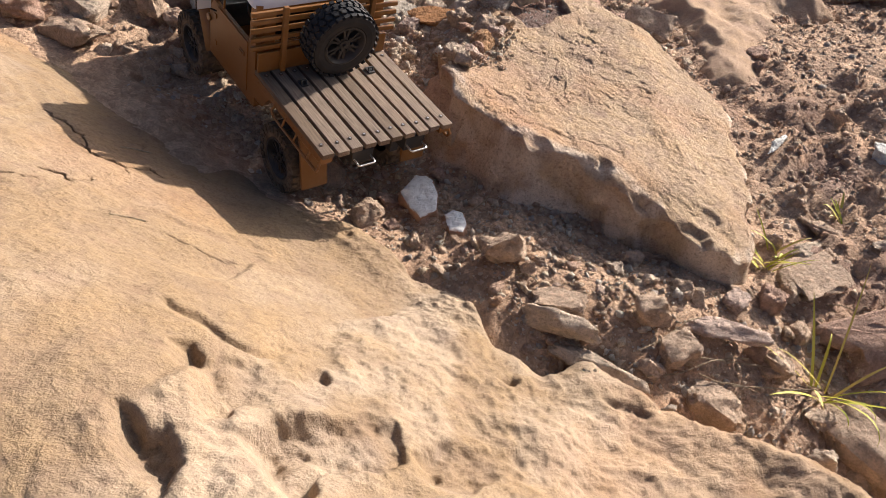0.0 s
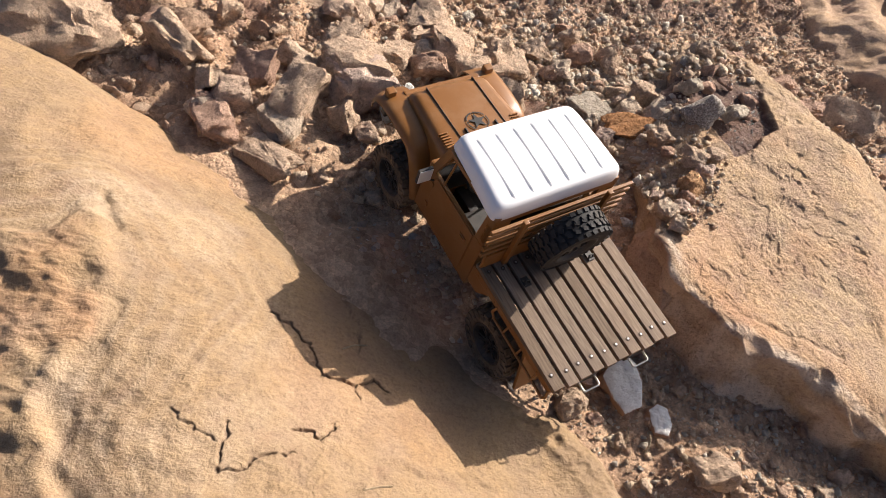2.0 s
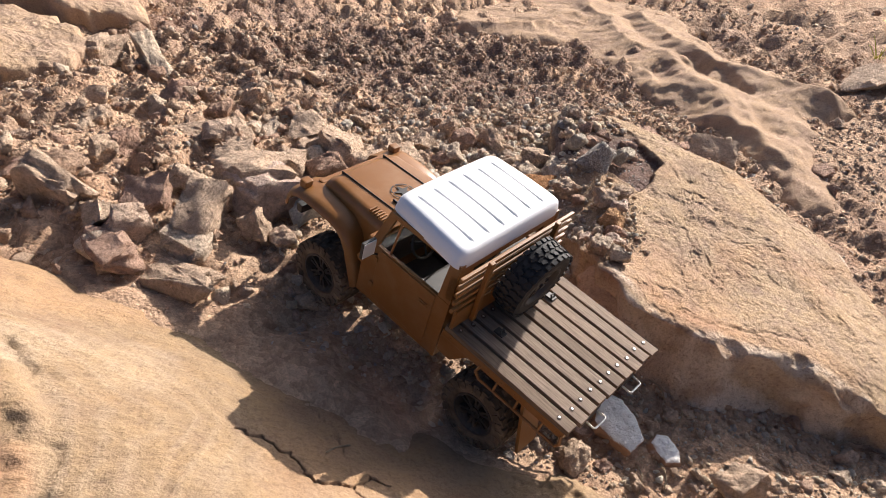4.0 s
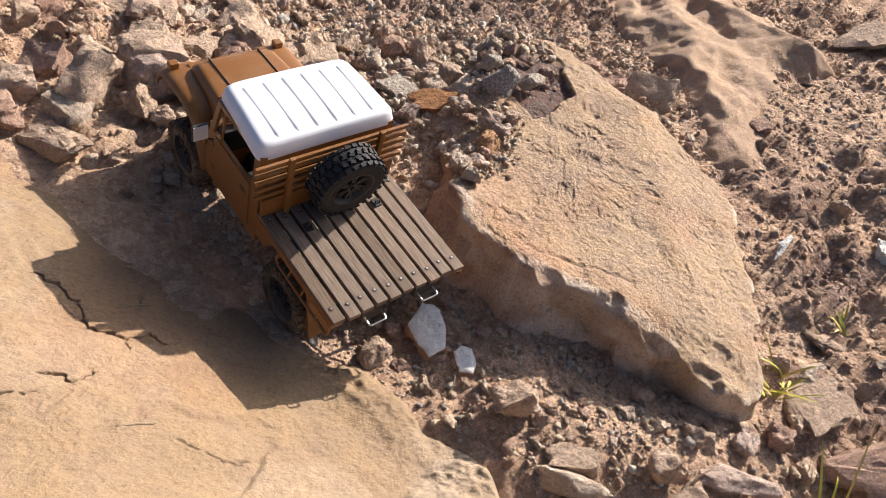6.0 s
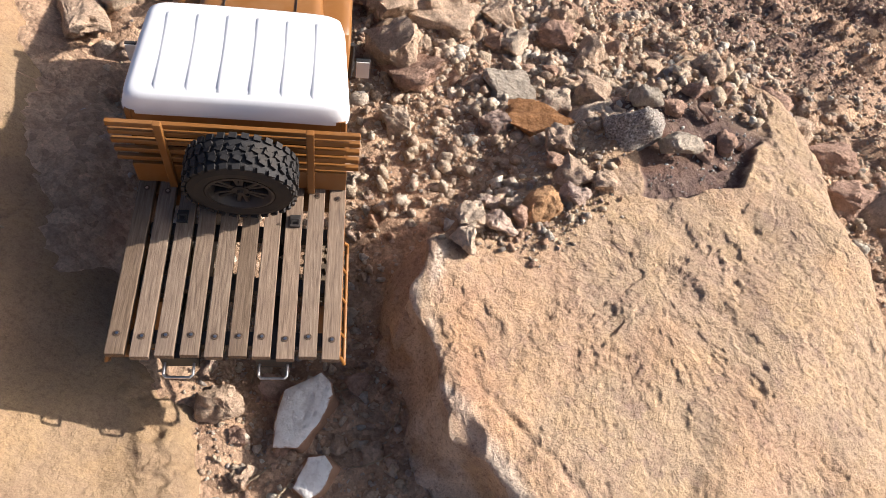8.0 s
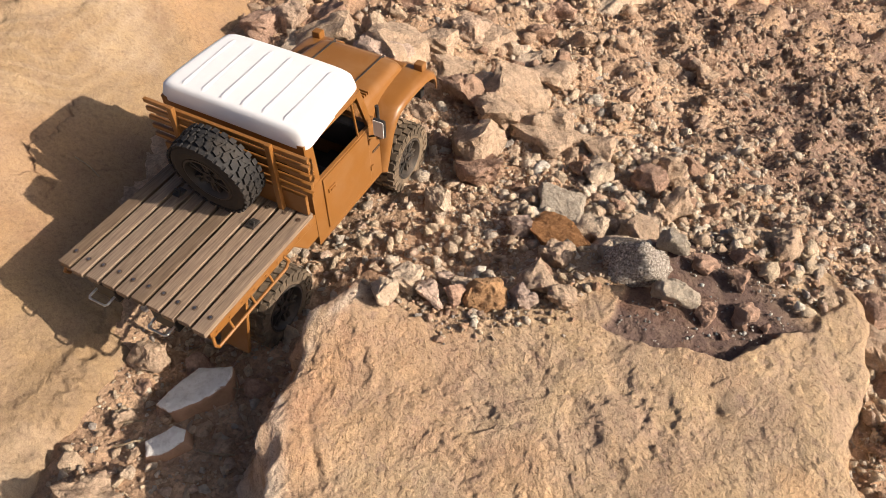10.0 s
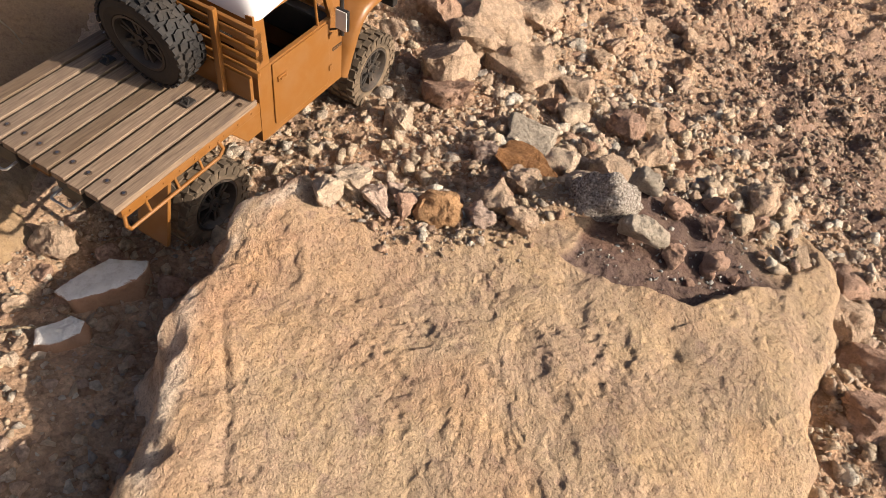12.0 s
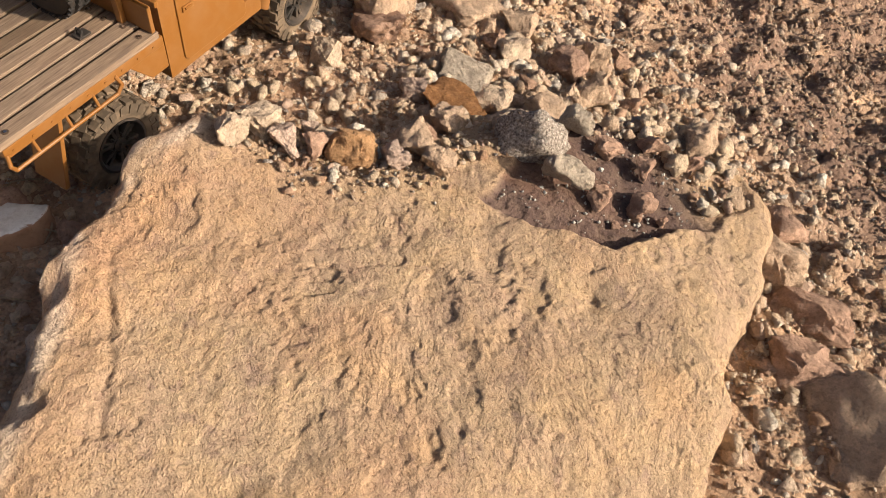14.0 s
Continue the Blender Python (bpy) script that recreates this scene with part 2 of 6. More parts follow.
def sheet(name, xs, ys, zs, mat, keep=None, marks=None):
    """A grid of heights as one mesh; keep: which corners stay."""
    ny, nx = zs.shape
    co = np.stack([xs, ys, zs], -1).reshape(-1, 3)
    i = np.arange(nx * ny).reshape(ny, nx)
    quads = np.stack([i[:-1, :-1], i[:-1, 1:], i[1:, 1:], i[1:, :-1]], -1).reshape(-1, 4)
    if keep is not None:
        quads = quads[keep.reshape(-1)[quads].any(1)]
        used = np.unique(quads)
        remap = np.full(len(co), -1)
        remap[used] = np.arange(len(used))
        quads, co = remap[quads], co[used]
        marks = marks.reshape(-1, 3)[used] if marks is not None else None
    elif marks is not None:
        marks = marks.reshape(-1, 3)
    return solid(name, co, quads, mat, marks)


def solid(name, co, faces, mat, marks=None, smooth=True, sharp=0):
    me = bpy.data.meshes.new(name)
    k = faces.shape[1]
    me.vertices.add(len(co))
    me.vertices.foreach_set("co", np.ascontiguousarray(co, dtype=np.float32).ravel())
    me.loops.add(faces.size)
    me.loops.foreach_set("vertex_index", np.ascontiguousarray(faces, dtype=np.int32).ravel())
    me.polygons.add(len(faces))
    me.polygons.foreach_set("loop_start", np.arange(0, faces.size, k, dtype=np.int32))
    me.polygons.foreach_set("use_smooth", np.full(len(faces), smooth))
    me.update(calc_edges=True)
    if marks is not None:
        a = me.attributes.new("marks", 'FLOAT_COLOR', 'POINT')
        a.data.foreach_set("color", np.c_[marks, np.ones(len(marks))].astype(np.float32).ravel())
    me.materials.append(mat)
    if sharp:
        me.set_sharp_from_angle(angle=radians(sharp))
    return new(name, me)


# ---- the ground ----
def ground_base(x, y):
    X, Y = 1.2 * np.tanh(x / 1.2), 1.2 * np.tanh((y - 1) / 1.2)
    z = 0.0934 - 0.2018 * X - 0.0735 * Y + 0.0172 * X * X + 0.0847 * X * Y - 0.2183 * Y * Y
    z = z - 0.020 * bump(x, y, -0.04, 0.66, 0.15) - 0.012 * bump(x, y, -0.2, 0.95, 0.10)
    z = z - 0.026 * np.exp(-(along(x, y, [(-0.10, 0.68), (-0.19, 0.82), (-0.30, 0.90)]) / 0.09) ** 2)
    z = z - 0.022 * np.exp(-(along(x, y, [(-0.20, 0.64), (-0.27, 0.72), (-0.36, 0.82)]) / 0.05) ** 2)
    z = z + 0.027 * np.exp(-(along(x, y, [(0.11, 0.50), (0.20, 0.50), (0.33, 0.49)]) / 0.085) ** 2)
    return z + 0.026 * bump(x, y, 0.04, 1.07, 0.10) + 0.02 * bump(x, y, 0.12, 1.14, 0.06)


def ground_z(x, y):
    clods = step(-0.2, -0.45, x) * step(0.85, 1.0, y) * step(2.6, 1.6, np.hypot(x, y - 1))
    near = step(6.0, 2.0, np.hypot(x, y - 1))
    fine = step(2.6, 1.5, np.hypot(x, y - 1)) * (1 - 0.65 * np.exp(-(along(x, y, [(-0.12, 0.72), (0.02, 0.62), (0.16, 0.54), (0.34, 0.48)]) / 0.10) ** 2))
    z = ground_base(x, y) + near * (0.007 * fbm(x, y, 0, 0.12, 3, 5) + fine * 0.0035 * fbm(x, y, 0, 0.03, 3, 9))
    z = z + fine * (0.008 * (0.35 - np.abs(fbm(x, y, 0, 0.045, 3, 25))) + 0.0045 * (0.3 - np.abs(fbm(x, y, 0, 0.018, 2, 27))))
    side = step(0.47, 0.56, x) * step(1.5, 1.0, x) * step(0.42, 0.55, y) * step(1.25, 1.05, y)
    z = z + side * (0.020 * np.abs(fbm(x, y, 0, 0.075, 4, 18, 0.55)) + 0.008 * np.abs(fbm(x, y, 0, 0.03, 3, 19)) - 0.006)
    back = step(1.15, 1.35, y) * step(3.0, 1.8, np.hypot(x, y - 1))
    return z + clods * (0.034 * np.abs(fbm(x, y, 0, 0.09, 4, 15)) + 0.012 * np.abs(fbm(x, y, 0, 0.035, 2, 17))) + back * ((0.016 + 0.016 * step(1.5, 1.8, y)) * np.abs(fbm(x, y, 0, 0.06, 4, 16, 0.6)) - 0.004) + 0.12 * (1 - near) * noise3(x / 5, y / 5, 0, 3)


N, A, B = 232, 0.40, 0.0200
s = A * np.sinh(B * np.arange(-N, N + 1))
gx, gy = np.meshgrid(s, s + 0.95)
# darker soil patches that also hold painted shade of the rough ground
soil_shade = np.clip(bump(gx, gy, -0.02, 1.78, 0.34) + 0.9 * bump(gx, gy, 0.22, 1.75, 0.36) + 0.8 * bump(gx, gy, -0.45, 2.15, 0.45) + 0.7 * bump(gx, gy, -1.1, 2.7, 0.7) + 1.1 * bump(gx, gy, 0.66, 0.82, 0.26) + 0.9 * bump(gx, gy, 0.80, 0.55, 0.25) + 0.6 * bump(gx, gy, 0.9, 1.9, 0.4), 0, 1) * step(-0.7, 0.2, fbm(gx, gy, 0, 0.10, 4, 69, 0.6)) * 0.85
ground = tagged(sheet("ground", gx, gy, ground_z(gx, gy), DIRT, None, np.stack([0 * soil_shade, soil_shade, 0 * soil_shade], -1)), "reddish-tan gravelly dirt between sandstone rocks", "ground", kind="structure")

# ---- the smooth ledge beside the truck ----
LEDGE = [(-0.70, 0.905), (-0.9, 0.98), (-1.3, 1.1), (-1.9, 0.9), (-1.9, -0.9), (0.9, -0.9), (0.75, 0.0), (0.5, 0.19), (0.4, 0.265), (0.3, 0.325), (0.2, 0.37), (0.1, 0.41),
         (0.052, 0.480), (-0.020, 0.525), (-0.092, 0.588), (-0.180, 0.630), (-0.25, 0.68), (-0.325, 0.735), (-0.40, 0.765), (-0.42, 0.812), (-0.47, 0.832), (-0.51, 0.845), (-0.567, 0.862), (-0.63, 0.875)]
CRACK = [(-0.416, 0.615), (-0.388, 0.603), (-0.367, 0.583), (-0.349, 0.556), (-0.330, 0.557), (-0.316, 0.556), (-0.302, 0.570), (-0.288, 0.558)]
FLAKE = [(-0.406, 0.471), (-0.403, 0.446), (-0.399, 0.422), (-0.386, 0.430), (-0.374, 0.443), (-0.362, 0.452), (-0.345, 0.459)]
HAIRLINES = ([(-0.455, 0.47), (-0.435, 0.461), (-0.412, 0.449)], [(-0.316, 0.556), (-0.310, 0.538)], [(-0.36, 0.68), (-0.33, 0.64), (-0.325, 0.60)], [(-0.24, 0.44), (-0.20, 0.425), (-0.18, 0.43)])
SLOT = [(-0.355, 0.481), (-0.343, 0.484), (-0.331, 0.480), (-0.327, 0.500)]

PATCH = [(-0.528, 0.569), (-0.536, 0.61), (-0.572, 0.665), (-0.604, 0.67), (-0.622, 0.635), (-0.68, 0.62), (-0.95, 0.68), (-1.3, 0.4), (-1.2, 0.0), (-0.6, -0.1), (-0.484, 0.309), (-0.54, 0.456), (-0.525, 0.512)]


# worn hollows: outline, depth on the sunny side, further depth on the far side, width
HOLLOWS = (([(-0.178, 0.271), (-0.168, 0.277), (-0.155, 0.265), (-0.149, 0.249), (-0.159, 0.244), (-0.170, 0.258)], 0.011, 0.012, 0.020),
           ([(-0.180, 0.192), (-0.161, 0.182), (-0.151, 0.188), (-0.137, 0.162), (-0.142, 0.154), (-0.138, 0.139), (-0.147, 0.147), (-0.170, 0.169)], 0.011, 0.012, 0.040),
           ([(-0.149, 0.256), (-0.141, 0.270), (-0.124, 0.277), (-0.116, 0.256), (-0.114, 0.227), (-0.120, 0.206), (-0.128, 0.206), (-0.140, 0.227)], 0.004, 0.017, 0.045),
           ([(-0.104, 0.194), (-0.096, 0.216), (-0.069, 0.232), (-0.050, 0.243), (-0.018, 0.244), (-0.010, 0.204), (-0.031, 0.195), (-0.059, 0.182), (-0.064, 0.150), (-0.073, 0.148), (-0.087, 0.172)], 0.010, 0.022, 0.060),
           ([(-0.002, 0.218), (0.020, 0.240), (0.053, 0.245), (0.064, 0.221), (0.038, 0.196), (0.009, 0.193)], 0.005, 0.012, 0.050),
           ([(-0.084, 0.282), (-0.079, 0.290), (-0.073, 0.283), (-0.075, 0.275)], 0.008, 0.004, 0.010),
           ([(0.071, 0.359), (0.080, 0.366), (0.091, 0.358), (0.082, 0.352)], 0.008, 0.004, 0.012),
           ([(0.172, 0.350), (0.20, 0.348), (0.222, 0.336), (0.20, 0.336)], 0.010, 0.0, 0.02))


def softmin(a, b, k):
    h = np.clip(0.5 + 0.5 * (b - a) / k, 0, 1)
    return b + (a - b) * h - k * h * (1 - h)


def ledge_top(x, y):
    z = 0.238 - 0.597 * (x + 0.35) - 0.505 * (y - 0.55)
    z = softmin(z, 0.335 - 0.03 * (x + 0.3), 0.06)
    z = -softmin(-z, -(0.085 - 0.16 * (x - 0.05) - 0.10 * (y - 0.4)), 0.05)
    return z


def ledge_z(x, y):
    wx, wy = x + 0.018 * fbm(x, y, 0, 0.09, 3, 31), y + 0.018 * fbm(x, y, 0, 0.09, 3, 37)
    d = inside(wx, wy, LEDGE)
    z = ledge_top(x, y) + 0.008 * fbm(x, y, 0, 0.22, 3, 41) + 0.0022 * fbm(x, y, 0, 0.04, 4, 43)
    z = z - 0.003 * step(0.35, 0.6, fbm(wx, wy, 0, 0.11, 4, 44)) + 0.0008 * fbm(wx, wy, 0, 0.018, 4, 49, 0.65)
    lobe = (wx + 0.15) * 0.83 - (wy - 0.27) * 0.55
    rough = step(-0.006, 0.014, lobe) * step(-0.25, -0.12, x)
    z = z + rough * (0.006 + 0.009 * fbm(x, y, 0, 0.10, 3, 45) + 0.0030 * fbm(x, y, 0, 0.034, 4, 145, 0.5) + 0.0016 * fbm(x, y, 0, 0.007, 3, 46, 0.6) + 0.003 * step(-0.1, 0.3, fbm(wx, wy, 0, 0.07, 3, 48, 0.5)))
    near = step(-0.34, -0.2, x) * step(0.42, 0.3, y)
    z = z + near * 0.0006 * fbm(x, y, 0, 0.012, 4, 149, 0.7)
    # crumbly foot above the ravine
    foot = np.exp(-(along(x, y, [(-0.15, 0.605), (-0.10, 0.568), (-0.03, 0.512), (0.05, 0.468)]) / 0.030) ** 2)
    z = z + foot * (0.004 + 0.005 * fbm(x, y, 0, 0.05, 4, 245, 0.55) + 0.003 * fbm(x, y, 0, 0.016, 3, 246, 0.6))
    # raised rough layer and worn hollows
    dp = inside(wx, wy, PATCH)
    lay = step(-0.004, 0.010, dp)
    z = z + lay * (0.010 + 0.0038 * fbm(x, y, 0, 0.05, 5, 47, 0.6) + 0.0022 * fbm(x, y, 0, 0.018, 3, 247, 0.6) - 0.003 * step(0.0, 0.25, fbm(wx, wy, 0, 0.09, 4, 147))) + 0.0012 * np.exp(-((dp - 0.004) / 0.008) ** 2)
    jx, jy = wx + 0.006 * fbm(x, y, 0, 0.02, 3, 58), wy + 0.006 * fbm(x, y, 0, 0.02, 3, 59)
    bands = np.sin(dp * 2 * np.pi / 0.019 + 1.5 * fbm(x, y, 0, 0.15, 2, 66)) * step(-0.20, -0.02, dp) * step(0.0, -0.01, dp) * step(0.30, 0.45, y)
    z = z + 0.0006 * bands
    hollow_shade = 0 * x
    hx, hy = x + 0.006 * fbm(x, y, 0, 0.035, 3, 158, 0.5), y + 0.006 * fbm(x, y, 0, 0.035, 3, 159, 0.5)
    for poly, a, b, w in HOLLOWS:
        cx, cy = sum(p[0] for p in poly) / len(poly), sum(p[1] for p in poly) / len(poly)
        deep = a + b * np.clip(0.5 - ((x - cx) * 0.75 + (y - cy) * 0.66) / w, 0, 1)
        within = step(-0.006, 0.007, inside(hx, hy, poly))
        hollow_shade = np.maximum(hollow_shade, within)
        z = z - within * (deep * (1 + 0.15 * fbm(x, y, 0, 0.02, 3, 64)) + 0.0016 * fbm(x, y, 0, 0.009, 3, 65, 0.6))
    kx, ky = x + 0.0030 * fbm(x, y, 0, 0.009, 3, 258, 0.6), y + 0.0030 * fbm(x, y, 0, 0.009, 3, 259, 0.6)
    split = 0 * x
    for line, h, w in ((CRACK, 0.0050, 0.0012), (FLAKE, 0.0045, 0.0011), (SLOT, 0.0060, 0.0019), *((line, 0.0028, 0.0009) for line in HAIRLINES)):
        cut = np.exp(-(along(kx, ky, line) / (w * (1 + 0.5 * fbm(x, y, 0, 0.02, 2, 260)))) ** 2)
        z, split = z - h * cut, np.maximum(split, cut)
    z = z - 0.007 * np.exp(-(along(hx, hy, [(-0.195, 0.318), (-0.182, 0.310), (-0.164, 0.304), (-0.149, 0.297), (-0.135, 0.292), (-0.116, 0.298)]) / (0.0042 - 0.02 * np.clip(x + 0.16, 0, 0.1))) ** 2)
    z = z - 0.007 * np.exp(-(along(jx, jy, [(-0.60, 0.70), (-0.56, 0.66), (-0.57, 0.63)]) / 0.003) ** 2)
    z = z - 0.012 * np.exp(-np.clip(d, 0, 1) / 0.012) - 0.30 * step(0.004, -0.06, d)
    far = step(0.85, 1.45, np.hypot(x + 0.35, y - 0.45))
    z = z * (1 - far) + (ground_base(x, y) - 0.04 + 0.02 * fbm(x, y, 0, 0.4, 3, 67)) * far
    return z, d, lay, hollow_shade, split, dp, rough


bx = np.concatenate([np.linspace(-1.95, -0.95, 50)[:-1], np.linspace(-0.95, -0.46, 110)[:-1], np.linspace(-0.46, -0.27, 180)[:-1], np.linspace(-0.27, -0.24, 12)[:-1], np.linspace(-0.24, 0.14, 180)[:-1], np.linspace(0.14, 0.42, 70)[:-1], np.linspace(0.42, 0.95, 40)])
by = np.concatenate([np.linspace(-0.95, 0.05, 40)[:-1], np.linspace(0.05, 0.12, 18)[:-1], np.linspace(0.12, 0.36, 115)[:-1], np.linspace(0.36, 0.41, 16)[:-1], np.linspace(0.41, 0.63, 205)[:-1], np.linspace(0.63, 1.05, 105)[:-1], np.linspace(1.05, 1.2, 12)])
lx, ly = np.meshgrid(bx, by)
lz, ld, lay, hollow_shade, split, rim, lobe = ledge_z(lx, ly)
rim_mark = 0.05 * np.exp(-((rim + 0.004) / 0.012) ** 2) + 0.06 * step(0, 1, np.sin(rim * 2 * np.pi / 0.019)) * step(-0.20, -0.02, rim) * step(0.0, -0.01, rim)
# cracks are darker; hollow floors carry their shade as colour
marks = np.stack([0.07 * step(0.2, 0.9, fbm(lx, ly, 0, 0.1, 4, 51)) + rim_mark + 0.11 * lobe * step(-0.5, 0.4, fbm(lx, ly, 0, 0.05, 4, 52)), 0.12 * step(0.2, 0.7, fbm(lx, ly, 0, 0.06, 4, 57)) + 0.22 * hollow_shade * step(-0.7, 0.3, fbm(lx, ly, 0, 0.05, 4, 54)) + 0.5 * split, 0.2 * lay * step(-0.4, 0.5, fbm(lx, ly, 0, 0.06, 4, 55)) + 0.15 * step(0.2, 0.8, fbm(lx, ly, 0, 0.3, 3, 53))], -1)
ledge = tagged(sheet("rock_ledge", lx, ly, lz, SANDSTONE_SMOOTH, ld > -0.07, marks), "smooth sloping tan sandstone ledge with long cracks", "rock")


# ---- blocks of rock ----
def rock_block(name, outline, top, depth, mat, label, lean=lambda a: 0.012, seed=0, n=360, rings=70, walls=22, rough=0.006, fine=0.0016, edge=0.012, drop=None, mark=None, warp=0.012, pits=0.0009):
    """A block with an outline in plan, a top given by a function, and walls that go down by depth; lean: how far a wall runs out, by direction."""
    cx, cy = np.mean([p[0] for p in outline]), np.mean([p[1] for p in outline])
    ang = np.linspace(0, 2 * np.pi, n, endpoint=False)
    reach = np.zeros(n)
    for (ax, ay), (bx_, by_) in zip(outline, outline[1:] + outline[:1]):
        ux, uy, ex, ey = np.cos(ang), np.sin(ang), bx_ - ax, by_ - ay
        det = ux * -ey + uy * ex
        det = np.where(np.abs(det) < 1e-9, 1e-9, det)
        r = ((ax - cx) * -ey + (ay - cy) * ex) / det
        t = (ux * (ay - cy) - uy * (ax - cx)) / det
        reach = np.where((r > 0) & (t >= 0) & (t <= 1), np.maximum(reach, r), reach)
    reach = reach + warp * fbm(cx + reach * np.cos(ang), cy + reach * np.sin(ang), 0, 0.06, 3, seed + 71)
    f = 1 - (1 - np.linspace(0.02, 1, rings)) ** 1.35
    X = cx + f[:, None] * reach * np.cos(ang)
    Y = cy + f[:, None] * reach * np.sin(ang)
    gap = (1 - f[:, None]) * reach
    Z = top(X, Y) + rough * fbm(X, Y, 0, 0.10, 4, seed, 0.42) + fine * fbm(X, Y, 0, 0.0062, 2, seed + 9, 0.55) - edge * np.exp(-gap / edge)
    Z = Z - pits * step(0.30, 0.62, fbm(X, Y, 0, 0.02, 3, seed + 5)) - pits * 0.9 * step(0.1, 0.6, fbm(X, Y, 0, 0.007, 2, seed + 6))
    if drop:
        Z = Z + drop(X, Y)
    k = np.linspace(0, 1, walls + 1)[1:]
    out = np.array([lean(a) for a in ang])
    WX, WY = X[-1] + k[:, None] ** 1.6 * out * np.cos(ang), Y[-1] + k[:, None] ** 1.6 * out * np.sin(ang)
    WZ = Z[-1] - k[:, None] * depth
    push = 0.008 * fbm(WX, WY, WZ, 0.05, 4, seed + 19) * np.minimum(k[:, None] * 5, 1)
    WX, WY = WX + push * np.cos(ang), WY + push * np.sin(ang)
    X, Y, Z = np.vstack([X, WX]), np.vstack([Y, WY]), np.vstack([Z, WZ])
    rows = len(X)
    co = np.vstack([np.stack([X, Y, Z], -1).reshape(-1, 3), [[cx, cy, Z[0].mean()]]])
    i = np.arange(rows * n).reshape(rows, n)
    j = np.roll(i, -1, 1)
    quads = np.stack([i[:-1], i[1:], j[1:], j[:-1]], -1).reshape(-1, 4)
    cap = np.stack([np.full(n // 2, rows * n), i[0][0::2], i[0][1::2], np.roll(i[0], -2)[0::2]], -1)
    m = None
    if mark:
        m = mark(co[:, 0], co[:, 1], co[:, 2])
    ob = solid(name, co, np.vstack([quads, cap]), mat, m)
    return tagged(ob, label, "rock")


SLAB = [(0.049, 0.752), (0.072, 0.722), (0.106, 0.695), (0.174, 0.660), (0.234, 0.630), (0.292, 0.583), (0.365, 0.555), (0.405, 0.60), (0.437, 0.70), (0.455, 0.812), (0.474, 0.944),
        (0.434, 1.035), (0.352, 1.115), (0.290, 1.195), (0.250, 1.252), (0.20, 1.29), (0.155, 1.305), (0.10, 1.27), (0.07, 1.16), (0.045, 1.085), (0.0, 1.035), (-0.008, 0.965), (0.008, 0.885), (0.014, 0.815)]


def slab_top(x, y):
    z = 0.116 + 0.014 * bump(x, y, 0.215, 0.67, 0.06) - 0.24 * (x - 0.2) - 0.25 * np.clip(x - 0.34, 0, 1) - 0.12 * np.clip(0.66 - y, 0, 1) - 0.16 * np.clip(y - 1.10, 0, 1)
    return z + 0.020 * bump(x, y, 0.030, 0.795, 0.055) + 0.010 * bump(x, y, 0.11, 0.705, 0.045) - 0.52 * np.clip(0.10 - x, 0, 1) * step(0.85, 0.97, y)


NOTCH = [(0.150, 1.002), (0.19, 1.04), (0.231, 1.088), (0.222, 1.144), (0.228, 1.20), (0.213, 1.262), (0.09, 1.36), (0.05, 1.20), (0.06, 1.10), (0.13, 1.05)]


def notch(x, y):
    return inside(x + 0.004 * fbm(x, y, 0, 0.03, 3, 83), y + 0.004 * fbm(x, y, 0, 0.03, 3, 84), NOTCH)


def slab_drop(x, y):
    d = notch(x, y)
    z = -(0.006 + 0.007 * step(0.16, 0.21, x)) * step(-0.004, 0.005, d) * (1 - 0.6 * step(1.13, 1.20, y)) - 0.0030 * step(-0.25, 0.40, fbm(x, y, 0, 0.11, 4, 87, 0.5)) - 0.006 * bump(x, y, 0.29, 0.80, 0.03)
    for cx, cy, rr, h in ((0.135, 0.685, 0.020, 0.008), (0.205, 0.652, 0.026, 0.010), (0.262, 0.612, 0.030, 0.014), (0.318, 0.575, 0.026, 0.010), (0.345, 0.60, 0.03, 0.006)):
        z = z - h * step(1.0, 0.45, np.hypot(x - cx, y - cy) / rr + 0.3 * fbm(x, y, 0, 0.025, 3, 99))
    # worn pits in a band below the broken corner, a hollow beside it and long creases along the bedding
    worn = np.exp(-(along(x, y, [(0.16, 0.82), (0.20, 0.90), (0.24, 0.985), (0.265, 1.05)]) / 0.040) ** 2)
    z = z - 0.0026 * worn * step(0.05, 0.55, fbm(x, y, 0, 0.026, 4, 95, 0.6)) - 0.007 * bump(x, y, 0.258, 1.047, 0.017) - 0.005 * bump(x, y, 0.172, 1.000, 0.013)
    z = z - 0.0016 * step(0.25, 0.60, fbm(x, y, 0, 0.034, 4, 97, 0.6))
    jx, jy = x + 0.003 * fbm(x, y, 0, 0.02, 3, 85), y + 0.003 * fbm(x, y, 0, 0.02, 3, 86)
    for line in ([(0.128, 0.728), (0.17, 0.717), (0.214, 0.709), (0.25, 0.698)], [(0.268, 0.884), (0.29, 0.881), (0.325, 0.879)], [(0.345, 0.97), (0.362, 0.99), (0.385, 0.985)]):
        z = z - 0.0015 * np.exp(-(along(jx, jy, line) / 0.0028) ** 2)
    return z


